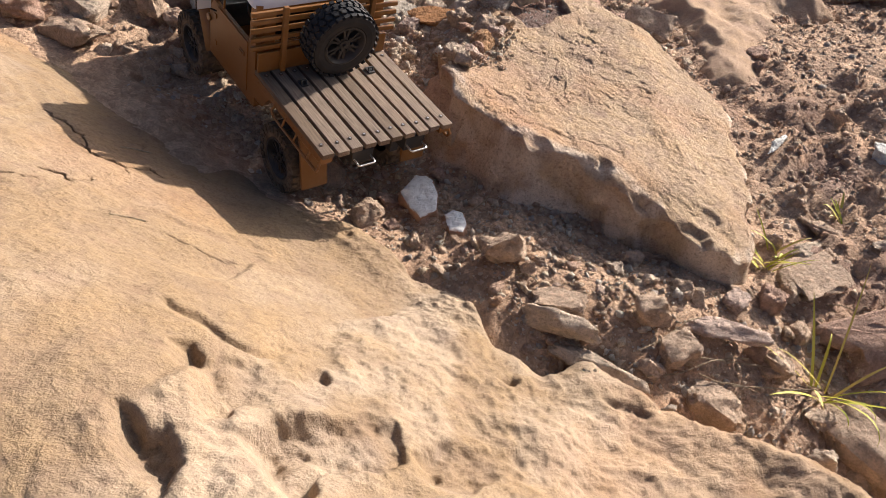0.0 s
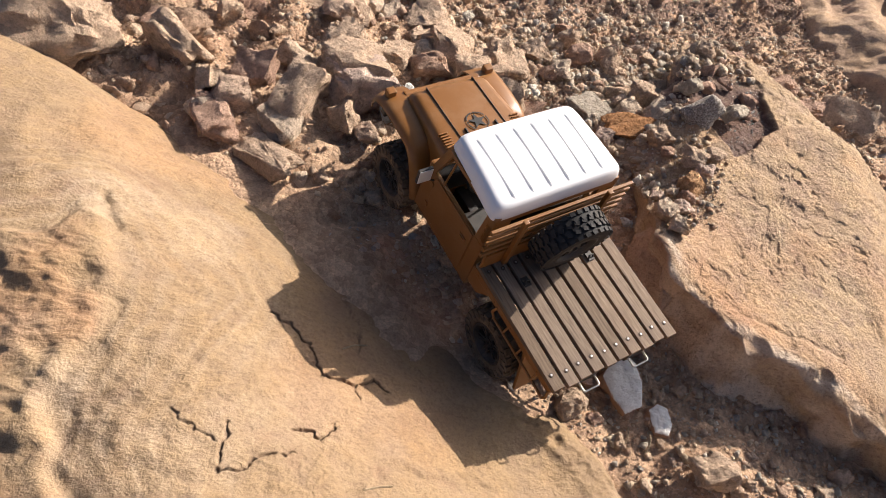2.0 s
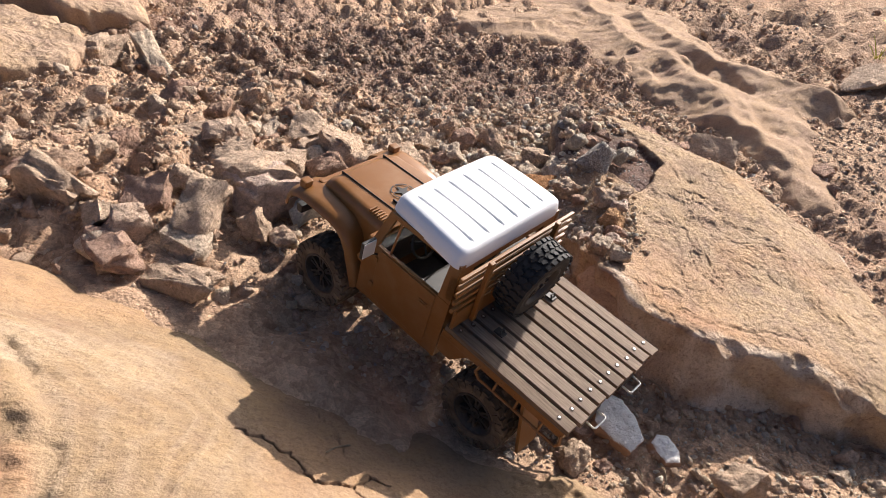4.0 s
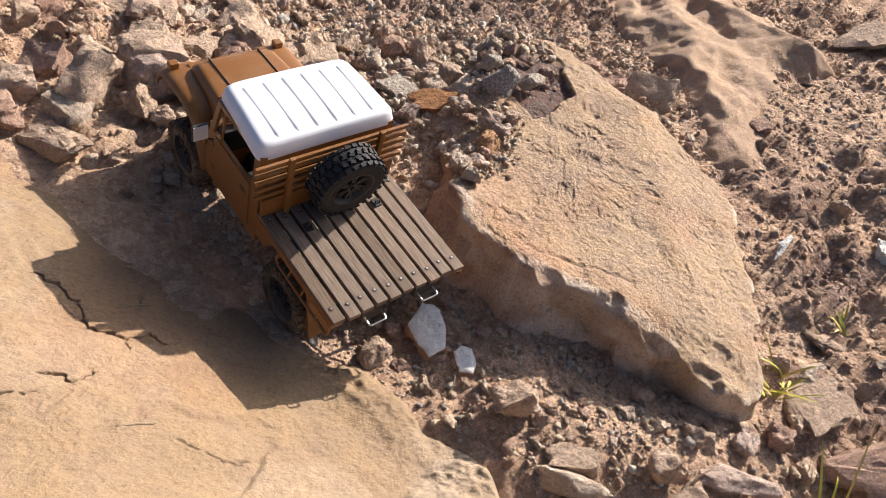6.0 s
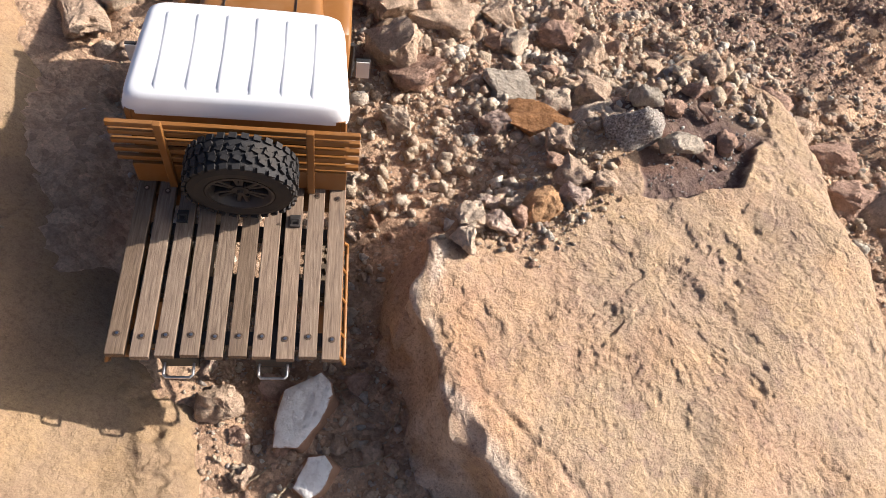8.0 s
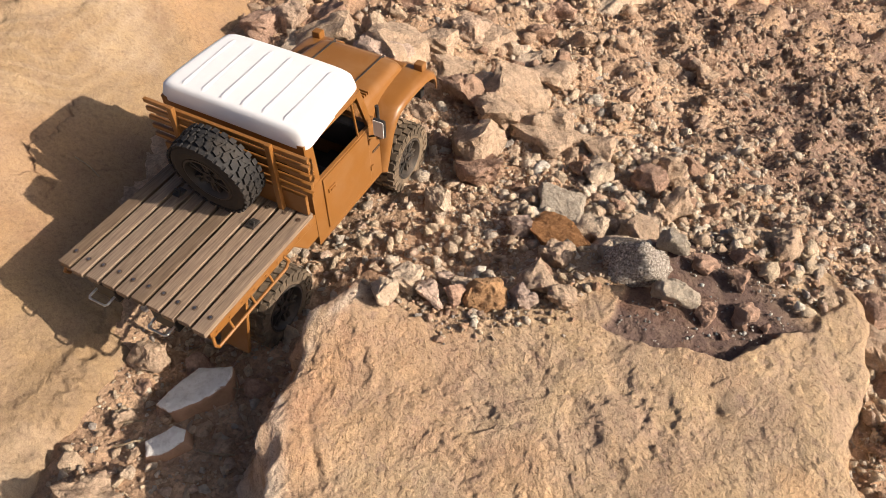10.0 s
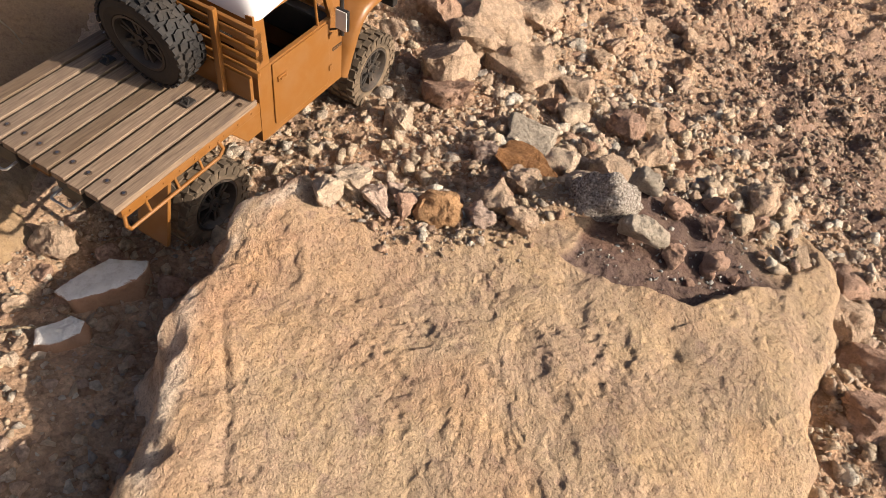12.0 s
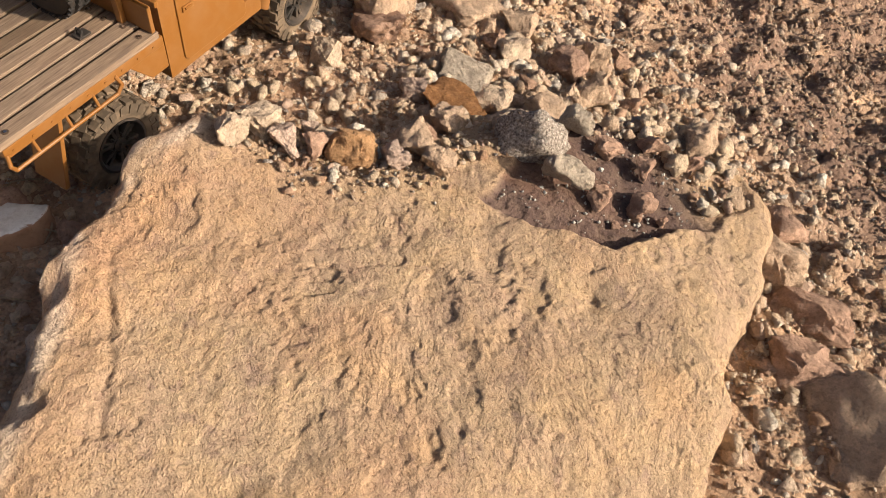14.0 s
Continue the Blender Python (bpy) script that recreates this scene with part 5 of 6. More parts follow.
bolt_mesh.materials.append(BRONZE)
bolt_mesh.materials.append(STEEL)
for f in bolt_mesh.polygons:
    f.material_index = 1 if f.center.z > 0.00105 else 0
for i in range(10):
    y = -0.09 + pitch * (i + 0.5)
    p = hang("plank", plank_mesh, truck, "", pose(0.0825 + prnd.uniform(-0.0012, 0.0012), y, prnd.uniform(-0.0005, 0.0003), prnd.uniform(-1.2, 1.2), 0, prnd.uniform(-0.35, 0.35)))
    for x in (-0.066, 0.068):
        hang("bolt", bolt_mesh, p, "dark bolt head", pose(x, prnd.uniform(-0.0008, 0.0008), 0))
for y in (0.047, -0.046):
    g = box(bmesh.new(), 0.118, 0.130, y - 0.0045, y + 0.0045, 0.0, 0.0022, 0.0005)
    tube(g, [(0.121, y - 0.003, 0.002), (0.123, y - 0.003, 0.006), (0.123, y + 0.003, 0.006), (0.121, y + 0.003, 0.002)], 0.0010, 8)
    part("tie_down", g, BLACK, truck, "small black tie-down ring")
for y in (0.036, -0.036):
    part("channel", box(bmesh.new(), 0.001, 0.03, y - 0.014, y + 0.014, -0.026, -0.0075, 0.001), BLACK, truck)
    g = tube(bmesh.new(), [(0.002, y - 0.011, -0.018), (-0.0085, y - 0.011, -0.019), (-0.0105, y - 0.009, -0.019), (-0.0105, y + 0.009, -0.019), (-0.0085, y + 0.011, -0.019), (0.002, y + 0.011, -0.018)], 0.0012, 8)
    part("tow_loop", g, STEEL, truck, "bright steel loop", smooth=True)

# headboard
head = part("headboard_panel", box(bmesh.new(), 0.1585, 0.1625, -0.088, 0.088, 0.0005, 0.026, 0.0008), BROWN, truck)
for z in (0.033, 0.044, 0.055, 0.066, 0.076):
    part("slat", box(bmesh.new(), 0.1585, 0.1625, -0.098, 0.098, z - 0.0026, z + 0.0026, 0.0008), BROWN, truck)
for y in (-0.058, 0.058):
    part("post", box(bmesh.new(), 0.1530, 0.1583, y - 0.0032, y + 0.0032, 0.0005, 0.084, 0.001), BROWN, truck)

# chassis
for y in (0.032, -0.032):
    part("chassis_rail", box(bmesh.new(), 0.03, 0.41, y - 0.006, y + 0.006, -0.052, -0.036, 0.001), BLACK, truck)
for x in (0.10, 0.36):
    g = rod(bmesh.new(), (x, -0.06, -0.084), (x, 0.06, -0.084), 0.006, 12)
    bmesh.ops.create_uvsphere(g, u_segments=14, v_segments=10, radius=0.014, matrix=pose(x, 0.012, -0.084))
    part("axle", g, BLACK, truck, smooth=True)
    for y in (0.042, -0.042):
        g = bmesh.new()
        rod(g, (x + 0.006, y, -0.078), (x + 0.012, y * 0.85, -0.036), 0.0055, 12)
        part("shock_absorber", g, STEEL, truck, smooth=True)
part("gearbox", box(bmesh.new(), 0.19, 0.29, -0.024, 0.024, -0.07, -0.045, 0.003), BLACK, truck)

# wheels
def tyre_bm(r, w, lugs, chunky):
    g = bmesh.new()
    h = w / 2
    lathe(g, [(r * 0.56, -h * 0.80), (r * 0.62, -h * 0.98), (r * 0.78, -h * 1.04), (r * 0.90, -h * 0.96), (r * 0.945, -h * 0.72), (r * 0.95, 0), (r * 0.945, h * 0.72), (r * 0.90, h * 0.96),
              (r * 0.78, h * 1.04), (r * 0.62, h * 0.98), (r * 0.56, h * 0.80)], 72)
    for i in range(lugs):
        for side in (1, -1):
            a = 360 * (i + (0.5 if side < 0 else 0)) / lugs
            turn = pose(0, 0, 0, 0, a, 0)
            k = r * 2 * math.pi / lugs
            if chunky:
                box(g, -k * 0.28, k * 0.28, h * 0.08, h * 0.60, r * 0.93, r * 0.997, 0, turn @ pose(0, 0, 0, 0, 0, side * 14) @ Matrix.Diagonal((1, side, 1, 1)))
                box(g, -k * 0.31, k * 0.31, h * 0.58, h * 1.04, r * 0.90, r * 0.985, 0, turn @ pose(0, 0, 0, 0, side * 6, 0) @ Matrix.Diagonal((1, side, 1, 1)))
                box(g, -k * 0.22, k * 0.22, h * 0.98, h * 1.09, r * 0.74, r * 0.93, 0, turn @ Matrix.Diagonal((1, side, 1, 1)))
            else:
                for y0, y1, tw in ((0.05, 0.34, 20), (0.40, 0.68, -20), (0.72, 1.02, 6)):
                    box(g, -k * 0.30, k * 0.30, h * y0, h * y1, r * 0.93, r * (0.997 if y1 < 1 else 0.985), 0, turn @ pose(0, 0, 0, 0, (0 if y0 < 0.3 or y0 > 0.7 else 360 / lugs / 2), side * tw) @ Matrix.Diagonal((1, side, 1, 1)))
    return g


def mesh_of(name, bm, mat, smooth=False):
    ob = part(name, bm, mat, None, smooth=smooth)
    me = ob.data
    bpy.data.objects.remove(ob)
    return me


def rim_bm(r, w):
    """A dished rim whose outer face looks to +y."""
    g = bmesh.new()
    h = w / 2
    lathe(g, [(r * 0.57, -h * 0.8), (r * 0.57, h * 0.82), (r * 0.60, h * 0.98), (r * 0.55, h * 1.0), (r * 0.50, h * 0.80), (r * 0.46, h * 0.35), (r * 0.18, h * 0.25), (0.0005, h * 0.25)], 48)
    for i in range(6):
        for da in (-9, 9):
            box(g, -0.0016, 0.0016, h * 0.30, h * 0.72, r * 0.15, r * 0.53, 0.0004, pose(0, 0, 0, 0, 60 * i + da, 0))
        rod(g, (r * 0.22 * math.cos(i * 1.047), h * 0.6, r * 0.22 * math.sin(i * 1.047)), (r * 0.22 * math.cos(i * 1.047), h * 0.82, r * 0.22 * math.sin(i * 1.047)), 0.0012, 6)
    rod(g, (0, h * 0.3, 0), (0, h * 0.78, 0), r * 0.15, 20)
    rod(g, (0, h * 0.78, 0), (0, h * 0.95, 0), r * 0.06, 6)
    return g


R_WHEEL, W_WHEEL = 0.0445, 0.034
tyre_me = mesh_of("tyre", tyre_bm(R_WHEEL, W_WHEEL, 22, True), RUBBER)
rim_me = mesh_of("rim", rim_bm(R_WHEEL, W_WHEEL), RIM, True)
hub_me = mesh_of("wheel", rod(bmesh.new(), (0, -0.012, 0), (0, 0.006, 0), 0.018, 24), BLACK, True)
for x in (0.100, 0.360):
    for side in (1, -1):
        wheel = hang("wheel", hub_me, truck, "black wheel with chunky dusty off-road tyre", pose(x, side * 0.0715, -0.084, 0, 30 * x, 0 if side > 0 else 180))
        hang("tyre", tyre_me, wheel, "dusty black tyre with deep lugs")
        hang("rim", rim_me, wheel, "dark grey six-spoke rim")

spare = hang("spare_wheel", mesh_of("spare_wheel", rod(bmesh.new(), (0, -0.012, 0), (0, 0.004, 0), 0.018, 24), BLACK, True), truck, "black spare wheel leaning on the headboard",
             pose(0.136, -0.004, 0.0455, 0, 0, 90) @ pose(0, 0, 0, -8, 0, 0))
hang("tyre", mesh_of("tyre", tyre_bm(0.0455, 0.031, 30, False), SPARE_RUBBER), spare, "black tyre with fine block tread")
hang("rim", mesh_of("rim", rim_bm(0.0455, 0.031), BLACK, True), spare, "black rim")

# cab
def cab_side(side):
    y0, y1 = side * 0.0815, side * 0.0855
    g = bmesh.new()
    prism(g, [(0.1715, -0.058), (0.2995, -0.058), (0.2995, 0.004), (0.288, 0.024), (0.1715, 0.024)], y0, y1)
    prism(g, [(0.1715, 0.0245), (0.1885, 0.0245), (0.1845, 0.0785), (0.1715, 0.0785)], y0, y1)
    prism(g, [(0.280, 0.0245), (0.288, 0.0245), (0.270, 0.0785), (0.262, 0.0785)], y0, y1)
    prism(g, [(0.1848, 0.073), (0.2635, 0.073), (0.262, 0.0785), (0.1845, 0.0785)], y0, y1)
    return g


cab = part("cab", cab_side(1), BROWN, truck)
part("cab_side", cab_side(-1), BROWN, truck)
g = box(bmesh.new(), 0.1716, 0.1756, -0.0814, 0.0814, -0.058, 0.030, 0.0005)
box(g, 0.1716, 0.1756, -0.0814, 0.0814, 0.066, 0.0785, 0.0005)
for y in (-0.0814, 0.0614):
    box(g, 0.1716, 0.1756, y, y + 0.02, 0.030, 0.066, 0.0)
part("cab_back", g, BROWN, truck)
part("rear_window", box(bmesh.new(), 0.1728, 0.1742, -0.0612, 0.0612, 0.0305, 0.0655), GLASS, truck)
part("cab_floor", box(bmesh.new(), 0.1757, 0.299, -0.0813, 0.0813, -0.058, -0.052), BLACK, truck)
part("dashboard", box(bmesh.new(), 0.274, 0.296, -0.0808, 0.0808, -0.012, 0.022, 0.003), BLACK, truck)
part("seat", box(box(bmesh.new(), 0.190, 0.238, -0.066, 0.066, -0.030, -0.012, 0.004), 0.186, 0.200, -0.066, 0.066, -0.012, 0.034, 0.004), BLACK, truck)
g = bmesh.new()
ring = [(0.256 + 0.008 * math.cos(a), 0.036 + 0.019 * math.sin(a), 0.022 + 0.015 * math.cos(a)) for a in [i * math.pi / 8 for i in range(17)]]
tube(g, ring, 0.0016, 8)
rod(g, (0.256, 0.036, 0.022), (0.276, 0.036, 0.008), 0.002)
rod(g, ring[0], ring[8], 0.0012)
part("steering_wheel", g, BLACK, truck, smooth=True)
# windscreen frame
g = bmesh.new()
for y in (-0.0814, 0.0754):
    prism(g, [(0.288, 0.024), (0.2925, 0.024), (0.2745, 0.0785), (0.270, 0.0785)], y, y + 0.006)
prism(g, [(0.2725, 0.072), (0.2765, 0.072), (0.2745, 0.0785), (0.270, 0.0785)], -0.0754, 0.0754)
part("windscreen_frame", g, BROWN, truck)
part("windscreen", prism(bmesh.new(), [(0.2895, 0.0245), (0.2907, 0.0245), (0.2740, 0.0718), (0.2728, 0.0718)], -0.0753, 0.0753), GLASS, truck)
for side in (1, -1):
    lip = side * 0.0856
    out = side * 0.0872
    part("door", prism(bmesh.new(), [(0.194, -0.050), (0.272, -0.050), (0.276, -0.046), (0.276, 0.018), (0.272, 0.022), (0.190, 0.022), (0.190, -0.046)], lip, out, 0.0007), BROWN, truck)
    d = part("door_handle", box(box(bmesh.new(), 0.1955, 0.2085, min(out, out + side * 0.0016), max(out, out + side * 0.0016), 0.000, 0.0055, 0.0006), 0.198, 0.206, min(out, out + side * 0.0030), max(out, out + side * 0.0030), 0.002, 0.0040, 0.0005), BROWN, truck)
    for z in (-0.034, 0.004):
        part("hinge", box(bmesh.new(), 0.2745, 0.280, min(out, out + side * 0.0014), max(out, out + side * 0.0014), z, z + 0.006, 0.0004), BROWN, truck)
    part("vent_post", rod(bmesh.new(), (0.262, side * 0.0835, 0.0245), (0.2555, side * 0.0835, 0.0735), 0.0014, 8), BROWN, truck)
    part("quarter_window", box(bmesh.new(), 0.1705, 0.1805, min(side * 0.0745, side * 0.0866), max(side * 0.0745, side * 0.0866), 0.030, 0.062, 0.003), GLASS, truck, "curved corner window")
    part("sill", box(bmesh.new(), 0.19, 0.296, min(side * 0.062, side * 0.079), max(side * 0.062, side * 0.079), -0.0655, -0.0585, 0.001), BLACK, truck)
    # mirror
    g = bmesh.new()
    tube(g, [(0.279, side * 0.086, 0.012), (0.279, side * 0.093, 0.016), (0.279, side * 0.099, 0.022)], 0.0011, 8)
    box(g, 0.2775, 0.2815, min(side * 0.093, side * 0.107), max(side * 0.093, side * 0.112), 0.018, 0.040, 0.0012)
    mirror = part("wing_mirror", g, BLACK, truck, "square wing mirror on a black arm")
    part("mirror_glass", box(bmesh.new(), 0.2766, 0.2774, min(side * 0.0938, side * 0.1062), max(side * 0.0938, side * 0.1112), 0.0188, 0.0392), MIRROR, mirror)

# roof
def roof_bm():
    g = bmesh.new()
    n, m_ = 44, 44
    grid = []
    for j in range(m_ + 1):
        row = []
        for i in range(n + 1):
            u, v = 2 * i / n - 1, 2 * j / m_ - 1
            u, v = math.copysign(abs(u) ** 0.8, u), math.copysign(abs(v) ** 0.8, v)
            k = max(abs(u), abs(v))
            q = (abs(u) ** 14 + abs(v) ** 14) ** (1 / 14)
            s_ = k / q if q > 1e-6 else 1
            x = 0.2245 + 0.0535 * u * s_
            half = 0.0895 - 0.004 * (u * s_ + 1)
            edge = min(max((k - 0.86) / 0.14, 0), 1)
            z = 0.0955 - 0.0030 * (u * u + v * v) * 0.5 - 0.015 * (1 - math.sqrt(max(0.0, 1 - edge ** 2.6)))
            row.append(g.verts.new((x, half * v * s_, z + 0.003 * (u * s_ + 1) * 0.5)))
        grid.append(row)
    for j in range(m_):
        for i in range(n):
            g.faces.new((grid[j][i], grid[j][i + 1], grid[j + 1][i + 1], grid[j + 1][i]))
    rim = [e for e in g.edges if e.is_boundary]
    got = bmesh.ops.extrude_edge_only(g, edges=rim)
    low = [v for v in got["geom"] if isinstance(v, bmesh.types.BMVert)]
    for v in low:
        v.co.z -= 0.0035
    bmesh.ops.contextual_create(g, geom=[e for e in g.edges if e.is_boundary])
    return g


roof = part("roof", roof_bm(), WHITE, truck, "white ribbed roof panel", smooth=True)
for i in range(6):
    y = -0.060 + 0.024 * i
    g = bmesh.new()
    m, z = pose(0, 0, 0, 0, -1.6, 0) @ pose(0, 0, -0.0056), 0.0971 - 0.0012 * abs(y / 0.06)
    ring = [[g.verts.new(m @ Vector((x, y + w, h))) for w, h in ((-0.0036, z - 0.0016), (-0.0013, z + 0.0002 - 0.6 * e), (0.0013, z + 0.0002 - 0.6 * e), (0.0036, z - 0.0016))] for x, e in ((0.183, 0.0026), (0.188, 0), (0.260, 0), (0.265, 0.0026))]
    for a, b in zip(ring, ring[1:]):
        for i in range(3):
            g.faces.new((a[i], b[i], b[i + 1], a[i + 1]))
    g.faces.new([r[0] for r in ring] + [r[3] for r in ring[::-1]])
    part("rib", g, WHITE, roof, smooth=True)

# bonnet and front
def bonnet_bm():
    g = bmesh.new()
    rows = []
    for t in np.linspace(0, 1, 14):
        x = 0.2885 + 0.124 * t
        half = 0.066 - 0.010 * t
        top = 0.030 - 0.006 * t - 0.020 * max(0, (t - 0.86) / 0.14) ** 2
        row = [(x, half, -0.020)]
        for a in np.linspace(0, math.pi / 2, 7):
            row.append((x, half - 0.012 + 0.012 * math.cos(a), top - 0.012 + 0.012 * math.sin(a)))
        row += [(x, 0.03, top + 0.0012), (x, 0.0, top + 0.0016)]
        row += [(px, -py, pz) for px, py, pz in row[-2::-1]]
        rows.append([g.verts.new(p) for p in row])
    for a, b in zip(rows, rows[1:]):
        for i in range(len(a) - 1):
            g.faces.new((a[i], a[i + 1], b[i + 1], b[i]))
    g.faces.new(rows[0])
    g.faces.new(rows[-1][::-1])
    return g


bonnet = part("bonnet", bonnet_bm(), BROWN, truck, smooth=True)
part("bonnet_seam", box(bmesh.new(), 0.296, 0.400, -0.03430, -0.03370, 0.0225, 0.0278, 0, pose(0, 0, 0, 0, 2.6, 0) @ pose(-0.001, 0, 0.0175)), BLACK, bonnet)
part("bonnet_seam", box(bmesh.new(), 0.296, 0.400, 0.03370, 0.03430, 0.0225, 0.0278, 0, pose(0, 0, 0, 0, 2.6, 0) @ pose(-0.001, 0, 0.0175)), BLACK, bonnet)
part("cowl", box(bmesh.new(), 0.286, 0.300, -0.0814, 0.0814, -0.050, 0.0235, 0.003), BROWN, truck)
for side in (1, -1):
    for i in range(6):
        x = 0.304 + 0.0042 * i
        part("louvre", box(bmesh.new(), x, x + 0.0018, min(side * 0.046, side * 0.058), max(side * 0.046, side * 0.058), 0.0265, 0.0306, 0.0005), BROWN, bonnet)
    # a wing that arches over the wheel, its outer edge rolled down
    line = [(0.2985, -0.058), (0.308, -0.036), (0.318, -0.014), (0.328, 0.000), (0.340, 0.0085), (0.356, 0.0115), (0.380, 0.0118), (0.404, 0.0108), (0.420, 0.0075), (0.432, 0.000), (0.438, -0.012), (0.439, -0.022)]
    g = bmesh.new()
    rows = []
    for k, (px, pz) in enumerate(line):
        qx, qz = line[min(k + 1, len(line) - 1)][0] - line[max(k - 1, 0)][0], line[min(k + 1, len(line) - 1)][1] - line[max(k - 1, 0)][1]
        ln = math.hypot(qx, qz)
        nx_, nz_ = -qz / ln, qx / ln
        row = []
        for w, h in ((0.046, 0.0012), (0.066, 0.0010), (0.078, 0.0), (0.0845, -0.0018), (0.0878, -0.0048), (0.0888, -0.0090), (0.0872, -0.0090), (0.0860, -0.0055), (0.0830, -0.0036), (0.077, -0.0022), (0.066, -0.0014), (0.046, -0.0012)):
            row.append(g.verts.new((px + nx_ * h, side * w, pz + nz_ * h)))
        rows.append(row)
    for a, b in zip(rows, rows[1:]):
        for k in range(len(a)):
            g.faces.new((a[k], a[(k + 1) % len(a)], b[(k + 1) % len(a)], b[k]))
    g.faces.new(rows[0])
    g.faces.new(rows[-1][::-1])
    part("fender", g, BROWN, truck, smooth=True)
    lamp = part("turn_signal", box(bmesh.new(), 0.412, 0.423, min(side * 0.067, side * 0.079), max(side * 0.067, side * 0.079), 0.0060, 0.0175, 0.0018), BROWN, truck, "small brown lamp pod")
    part("lens", box(bmesh.new(), 0.4228, 0.4242, min(side * 0.0685, side * 0.0775), max(side * 0.0685, side * 0.0775), 0.0080, 0.0160, 0.0005), BLACK, lamp, "dark lamp lens")
    part("shackle", tube(bmesh.new(), [(0.428, side * 0.034, -0.034), (0.436, side * 0.040, -0.040), (0.440, side * 0.036, -0.048), (0.436, side * 0.030, -0.050), (0.428, side * 0.030, -0.040)], 0.0024, 8), RED, truck, "small red shackle", smooth=True)
part("front_panel", box(bmesh.new(), 0.408, 0.4165, -0.056, 0.056, -0.030, 0.012, 0.002), BROWN, truck)
part("grille", box(bmesh.new(), 0.4166, 0.4185, -0.032, 0.032, -0.020, 0.006, 0.0008), BLACK, truck)
for y in (0.042, -0.042):
    part("headlight", rod(bmesh.new(), (0.4166, y, -0.006), (0.420, y, -0.006), 0.009, 20), STEEL, truck, smooth=True)
part("bumper", box(bmesh.new(), 0.424, 0.434, -0.070, 0.070, -0.042, -0.030, 0.0015), BLACK, truck)
part("antenna", rod(bmesh.new(), (0.296, -0.0885, -0.002), (0.292, -0.0900, 0.046), 0.0022, 10), BLACK, truck, "short black antenna stub")
part("washer_cap", rod(bmesh.new(), (0.300, 0.0800, -0.008), (0.300, 0.0880, -0.008), 0.005, 14), BROWN, truck)

# star emblem and latches on the bonnet
g = bmesh.new()
for r0, r1 in ((0.0135, 0.0150),):
    for i in range(40):
        a, b = i * math.pi / 20, (i + 1) * math.pi / 20
        if i % 8 == 0:
            continue
        g.faces.new([g.verts.new((r * math.cos(t), r * math.sin(t), 0)) for r, t in ((r0, a), (r1, a), (r1, b), (r0, b))])
g.faces.new([g.verts.new(((0.0125 if i % 2 == 0 else 0.005) * math.cos(i * math.pi / 5), (0.0125 if i % 2 == 0 else 0.005) * math.sin(i * math.pi / 5), 0)) for i in range(10)])
got = bmesh.ops.extrude_face_region(g, geom=list(g.faces))
bmesh.ops.translate(g, verts=[v for v in got["geom"] if isinstance(v, bmesh.types.BMVert)], vec=(0, 0, 0.0004))
part("emblem", g, BLACK, bonnet, "black painted star in a broken ring", pose(0.330, 0, 0.0305, 0, 2.7, 0))
for y in (0.022, -0.022):
    part("bonnet_latch", box(bmesh.new(), 0.314, 0.324, y - 0.001, y + 0.001, 0.0295, 0.0325, 0.0004), BLACK, bonnet)

# small plate with lettering on the cowl side
for side in (-1,):
    plate = part("badge", box(bmesh.new(), 0.2835, 0.2985, -0.0862, -0.0856, -0.016, -0.0125, 0), BLACK, truck, "small black badge with lettering")
    txt = bpy.data.curves.new("lettering", 'FONT')
    txt.body = "OFF-ROAD"
    txt.size, txt.align_x, txt.align_y = 0.0030, 'CENTER', 'CENTER'
    tmp = bpy.data.objects.new("lettering", txt)
    me = bpy.data.meshes.new_from_object(tmp)
    bpy.data.objects.remove(tmp)
    me.materials.append(BROWN)
    hang("lettering", me, plate, "", pose(0.291, -0.08635, -0.01425, 90, 0, 0))

# ---- grass and straws ----
GRASS, an, al, ab = material("grass_blade", 0.6, 0.3)
al.new(ramp_node(an, al, an.new("ShaderNodeObjectInfo").outputs["Random"], [(0.0, (0.42, 0.44, 0.05)), (0.6, (0.58, 0.52, 0.07)), (1.0, (0.66, 0.50, 0.16))]), ab.inputs["Base Color"])
ab.inputs["Subsurface Weight"].default_value = 0.0
STRAW = stone_material("dry_straw", False, (0.46, 0.36, 0.24))


def blade(length, width, bend, seed):
    rnd = random.Random(seed)
    bm = bmesh.new()
    n = 8
    rows = []
    for i in range(n + 1):
        t = i / n
        a = bend * t
        x, z = length * math.sin(a) / max(bend, 0.01) * t ** 0.15, length * t * math.cos(a * 0.8)
        w = width * (1 - t) ** 0.6 * (0.6 + 0.8 * t if t < 0.4 else 1)
        rows.append([bm.verts.new((x, -w / 2, z)), bm.verts.new((x + 0.15 * w, 0, z)), bm.verts.new((x, w / 2, z))])
    for a, b in zip(rows, rows[1:]):
        for i in range(2):
            bm.faces.new((a[i], a[i + 1], b[i + 1], b[i]))
    return bm


def tuft(x, y, count, length, seed, label):
    rnd = random.Random(seed)
    z = float(surface_z(x, y)[0])
    ob = tagged(new("grass_tuft"), label, "grass", "grass tufts")
    ob.location = (x, y, z - 0.004)
    for i in range(count):
        part("blade", blade(length * rnd.uniform(0.5, 1.15), rnd.uniform(0.0028, 0.0058), rnd.uniform(0.5, 1.7), seed + i), GRASS, ob, "", pose(rnd.uniform(-0.01, 0.01), rnd.uniform(-0.01, 0.01), 0, 0, 0, rnd.uniform(0, 360)), True)


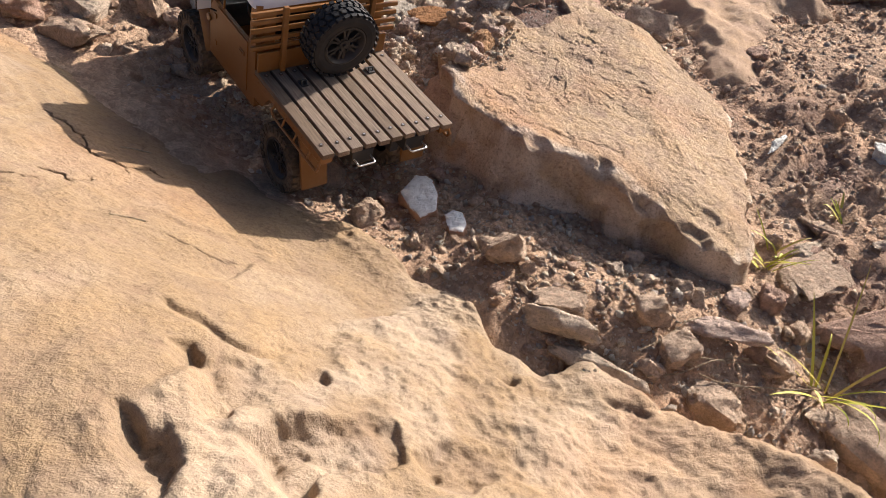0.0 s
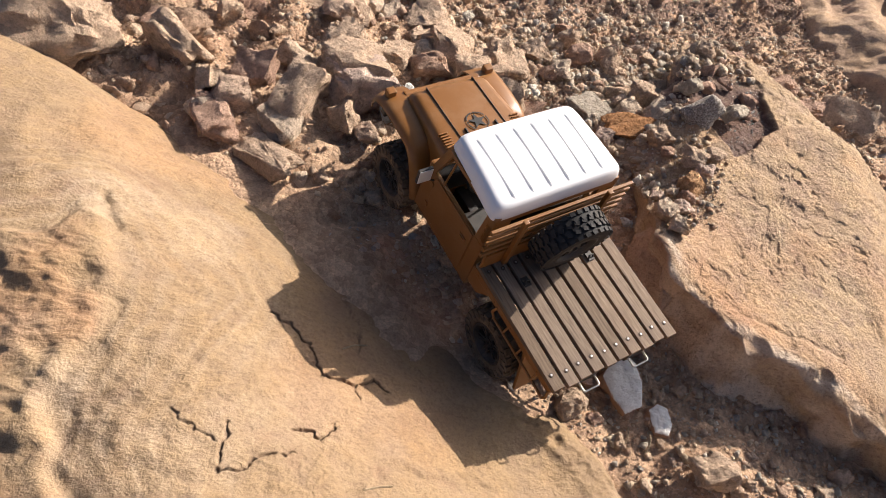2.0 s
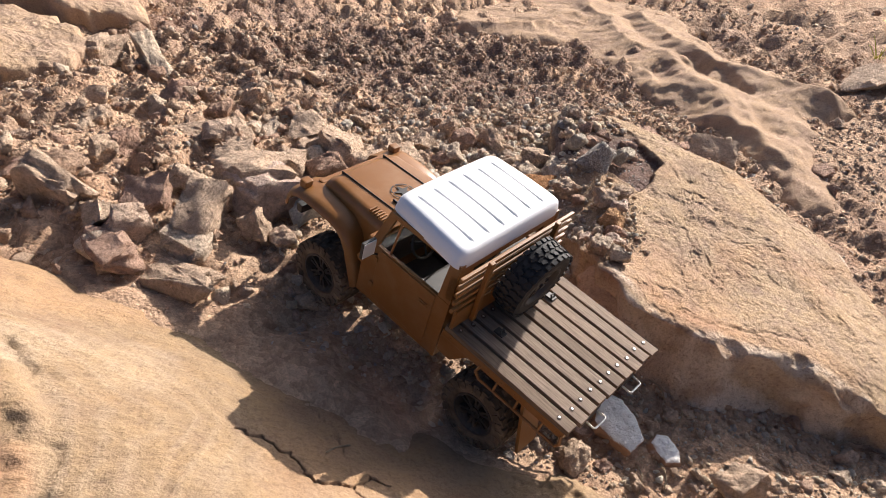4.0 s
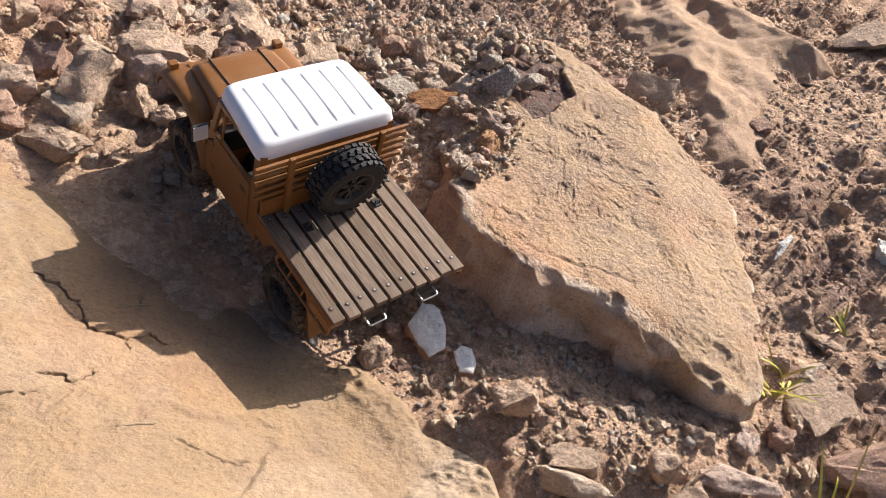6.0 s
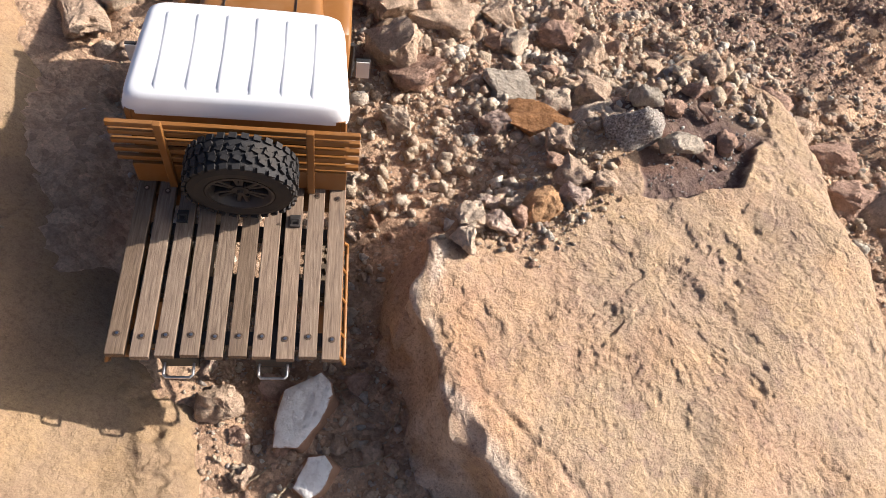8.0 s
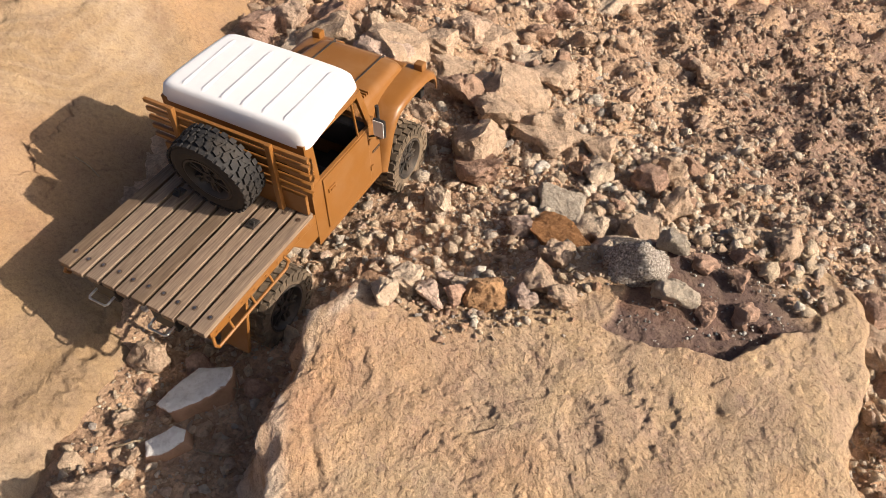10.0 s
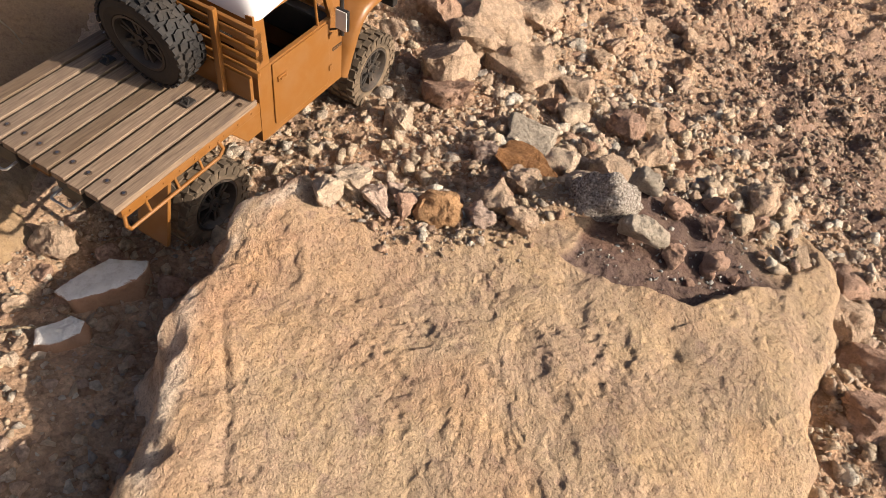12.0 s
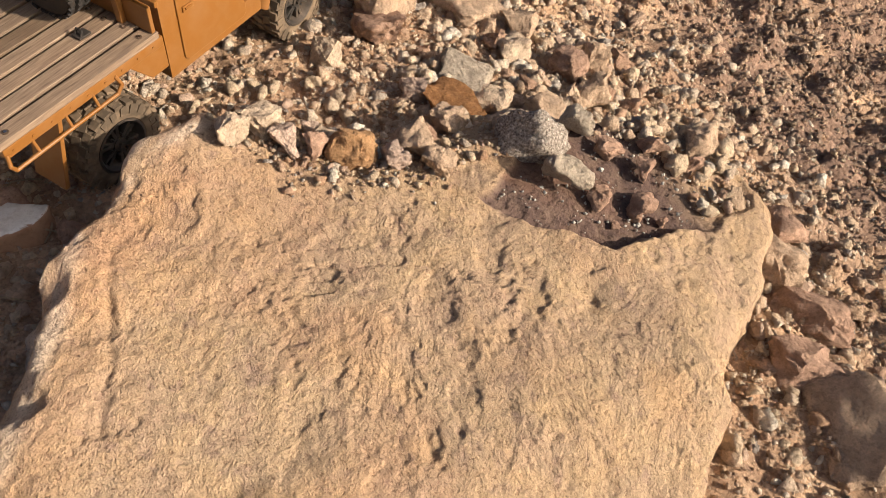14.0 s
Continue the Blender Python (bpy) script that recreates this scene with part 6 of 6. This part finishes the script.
tuft(0.435, 0.597, 12, 0.06, 1, "short yellow-green grass tuft at the slab's foot")
tuft(0.46, 0.625, 8, 0.05, 20, "short yellow-green grass tuft at the slab's foot")
tuft(0.452, 0.424, 14, 0.13, 40, "long yellow-green grass tuft beside a rock")
tuft(0.58, 0.71, 6, 0.045, 60, "short yellow-green grass tuft in gravel")
tuft(-0.85, 1.22, 6, 0.04, 80, "small bright green sprout in clods")
tuft(1.45, 2.0, 12, 0.07, 100, "sparse yellow-green grass tuft in gravel")
tuft(1.2, 1.75, 9, 0.06, 120, "sparse yellow-green grass tuft in gravel")

for x, y, a, k in ((0.30, 0.425, 12, 0.13), (0.35, 0.435, -4, 0.16), (0.27, 0.455, 25, 0.09), (0.39, 0.415, 2, 0.11), (0.33, 0.41, -20, 0.07)):
    c, w = math.cos(radians(a)), math.sin(radians(a))
    pts = [(x + k * t * c, y + k * t * w + 0.006 * math.sin(4 * t)) for t in (-0.5, -0.2, 0.1, 0.3, 0.5)]
    tw = new("twig", mesh_of("twig", tube(bmesh.new(), [(u, v, float(surface_z(u, v)[0]) + 0.010) for u, v in pts], 0.0009, 6), STRAW))
    tagged(tw, "long dry stalk lying across gravel", "twig", "dry straws")

for pts in ([(-0.285, 0.440), (-0.272, 0.448), (-0.262, 0.452)], [(-0.34, 0.60), (-0.33, 0.612), (-0.318, 0.618)]):
    tw = new("twig", mesh_of("twig", tube(bmesh.new(), [(u, v, float(surface_z(u, v)[0]) + 0.0006) for u, v in pts], 0.0009, 6), STRAW))
    tagged(tw, "pale dry straw lying on the ledge", "twig", "dry straws")

srnd = random.Random(9)
for i in range(28):
    x, y = (srnd.uniform(0.1, 0.7), srnd.uniform(0.35, 0.6)) if i % 2 else (srnd.uniform(-0.15, 0.15), srnd.uniform(0.5, 0.7))
    if not free(np.array([x]), np.array([y]), -0.01, -0.01)[0]:
        continue
    z = float(surface_z(x, y)[0]) + 0.004
    a, k = srnd.uniform(0, 6.28), srnd.uniform(0.015, 0.05)
    pts = [(x + k * (t - 0.5) * math.cos(a + 0.5 * t), y + k * (t - 0.5) * math.sin(a + 0.5 * t), z + 0.004 * math.sin(3 * t) + srnd.uniform(0, 0.002)) for t in (0, 0.33, 0.66, 1)]
    tw = new("twig", mesh_of("twig", tube(bmesh.new(), pts, srnd.uniform(0.0005, 0.001), 6), STRAW))
    tagged(tw, "thin dry straw lying on gravel", "twig", "dry straws")
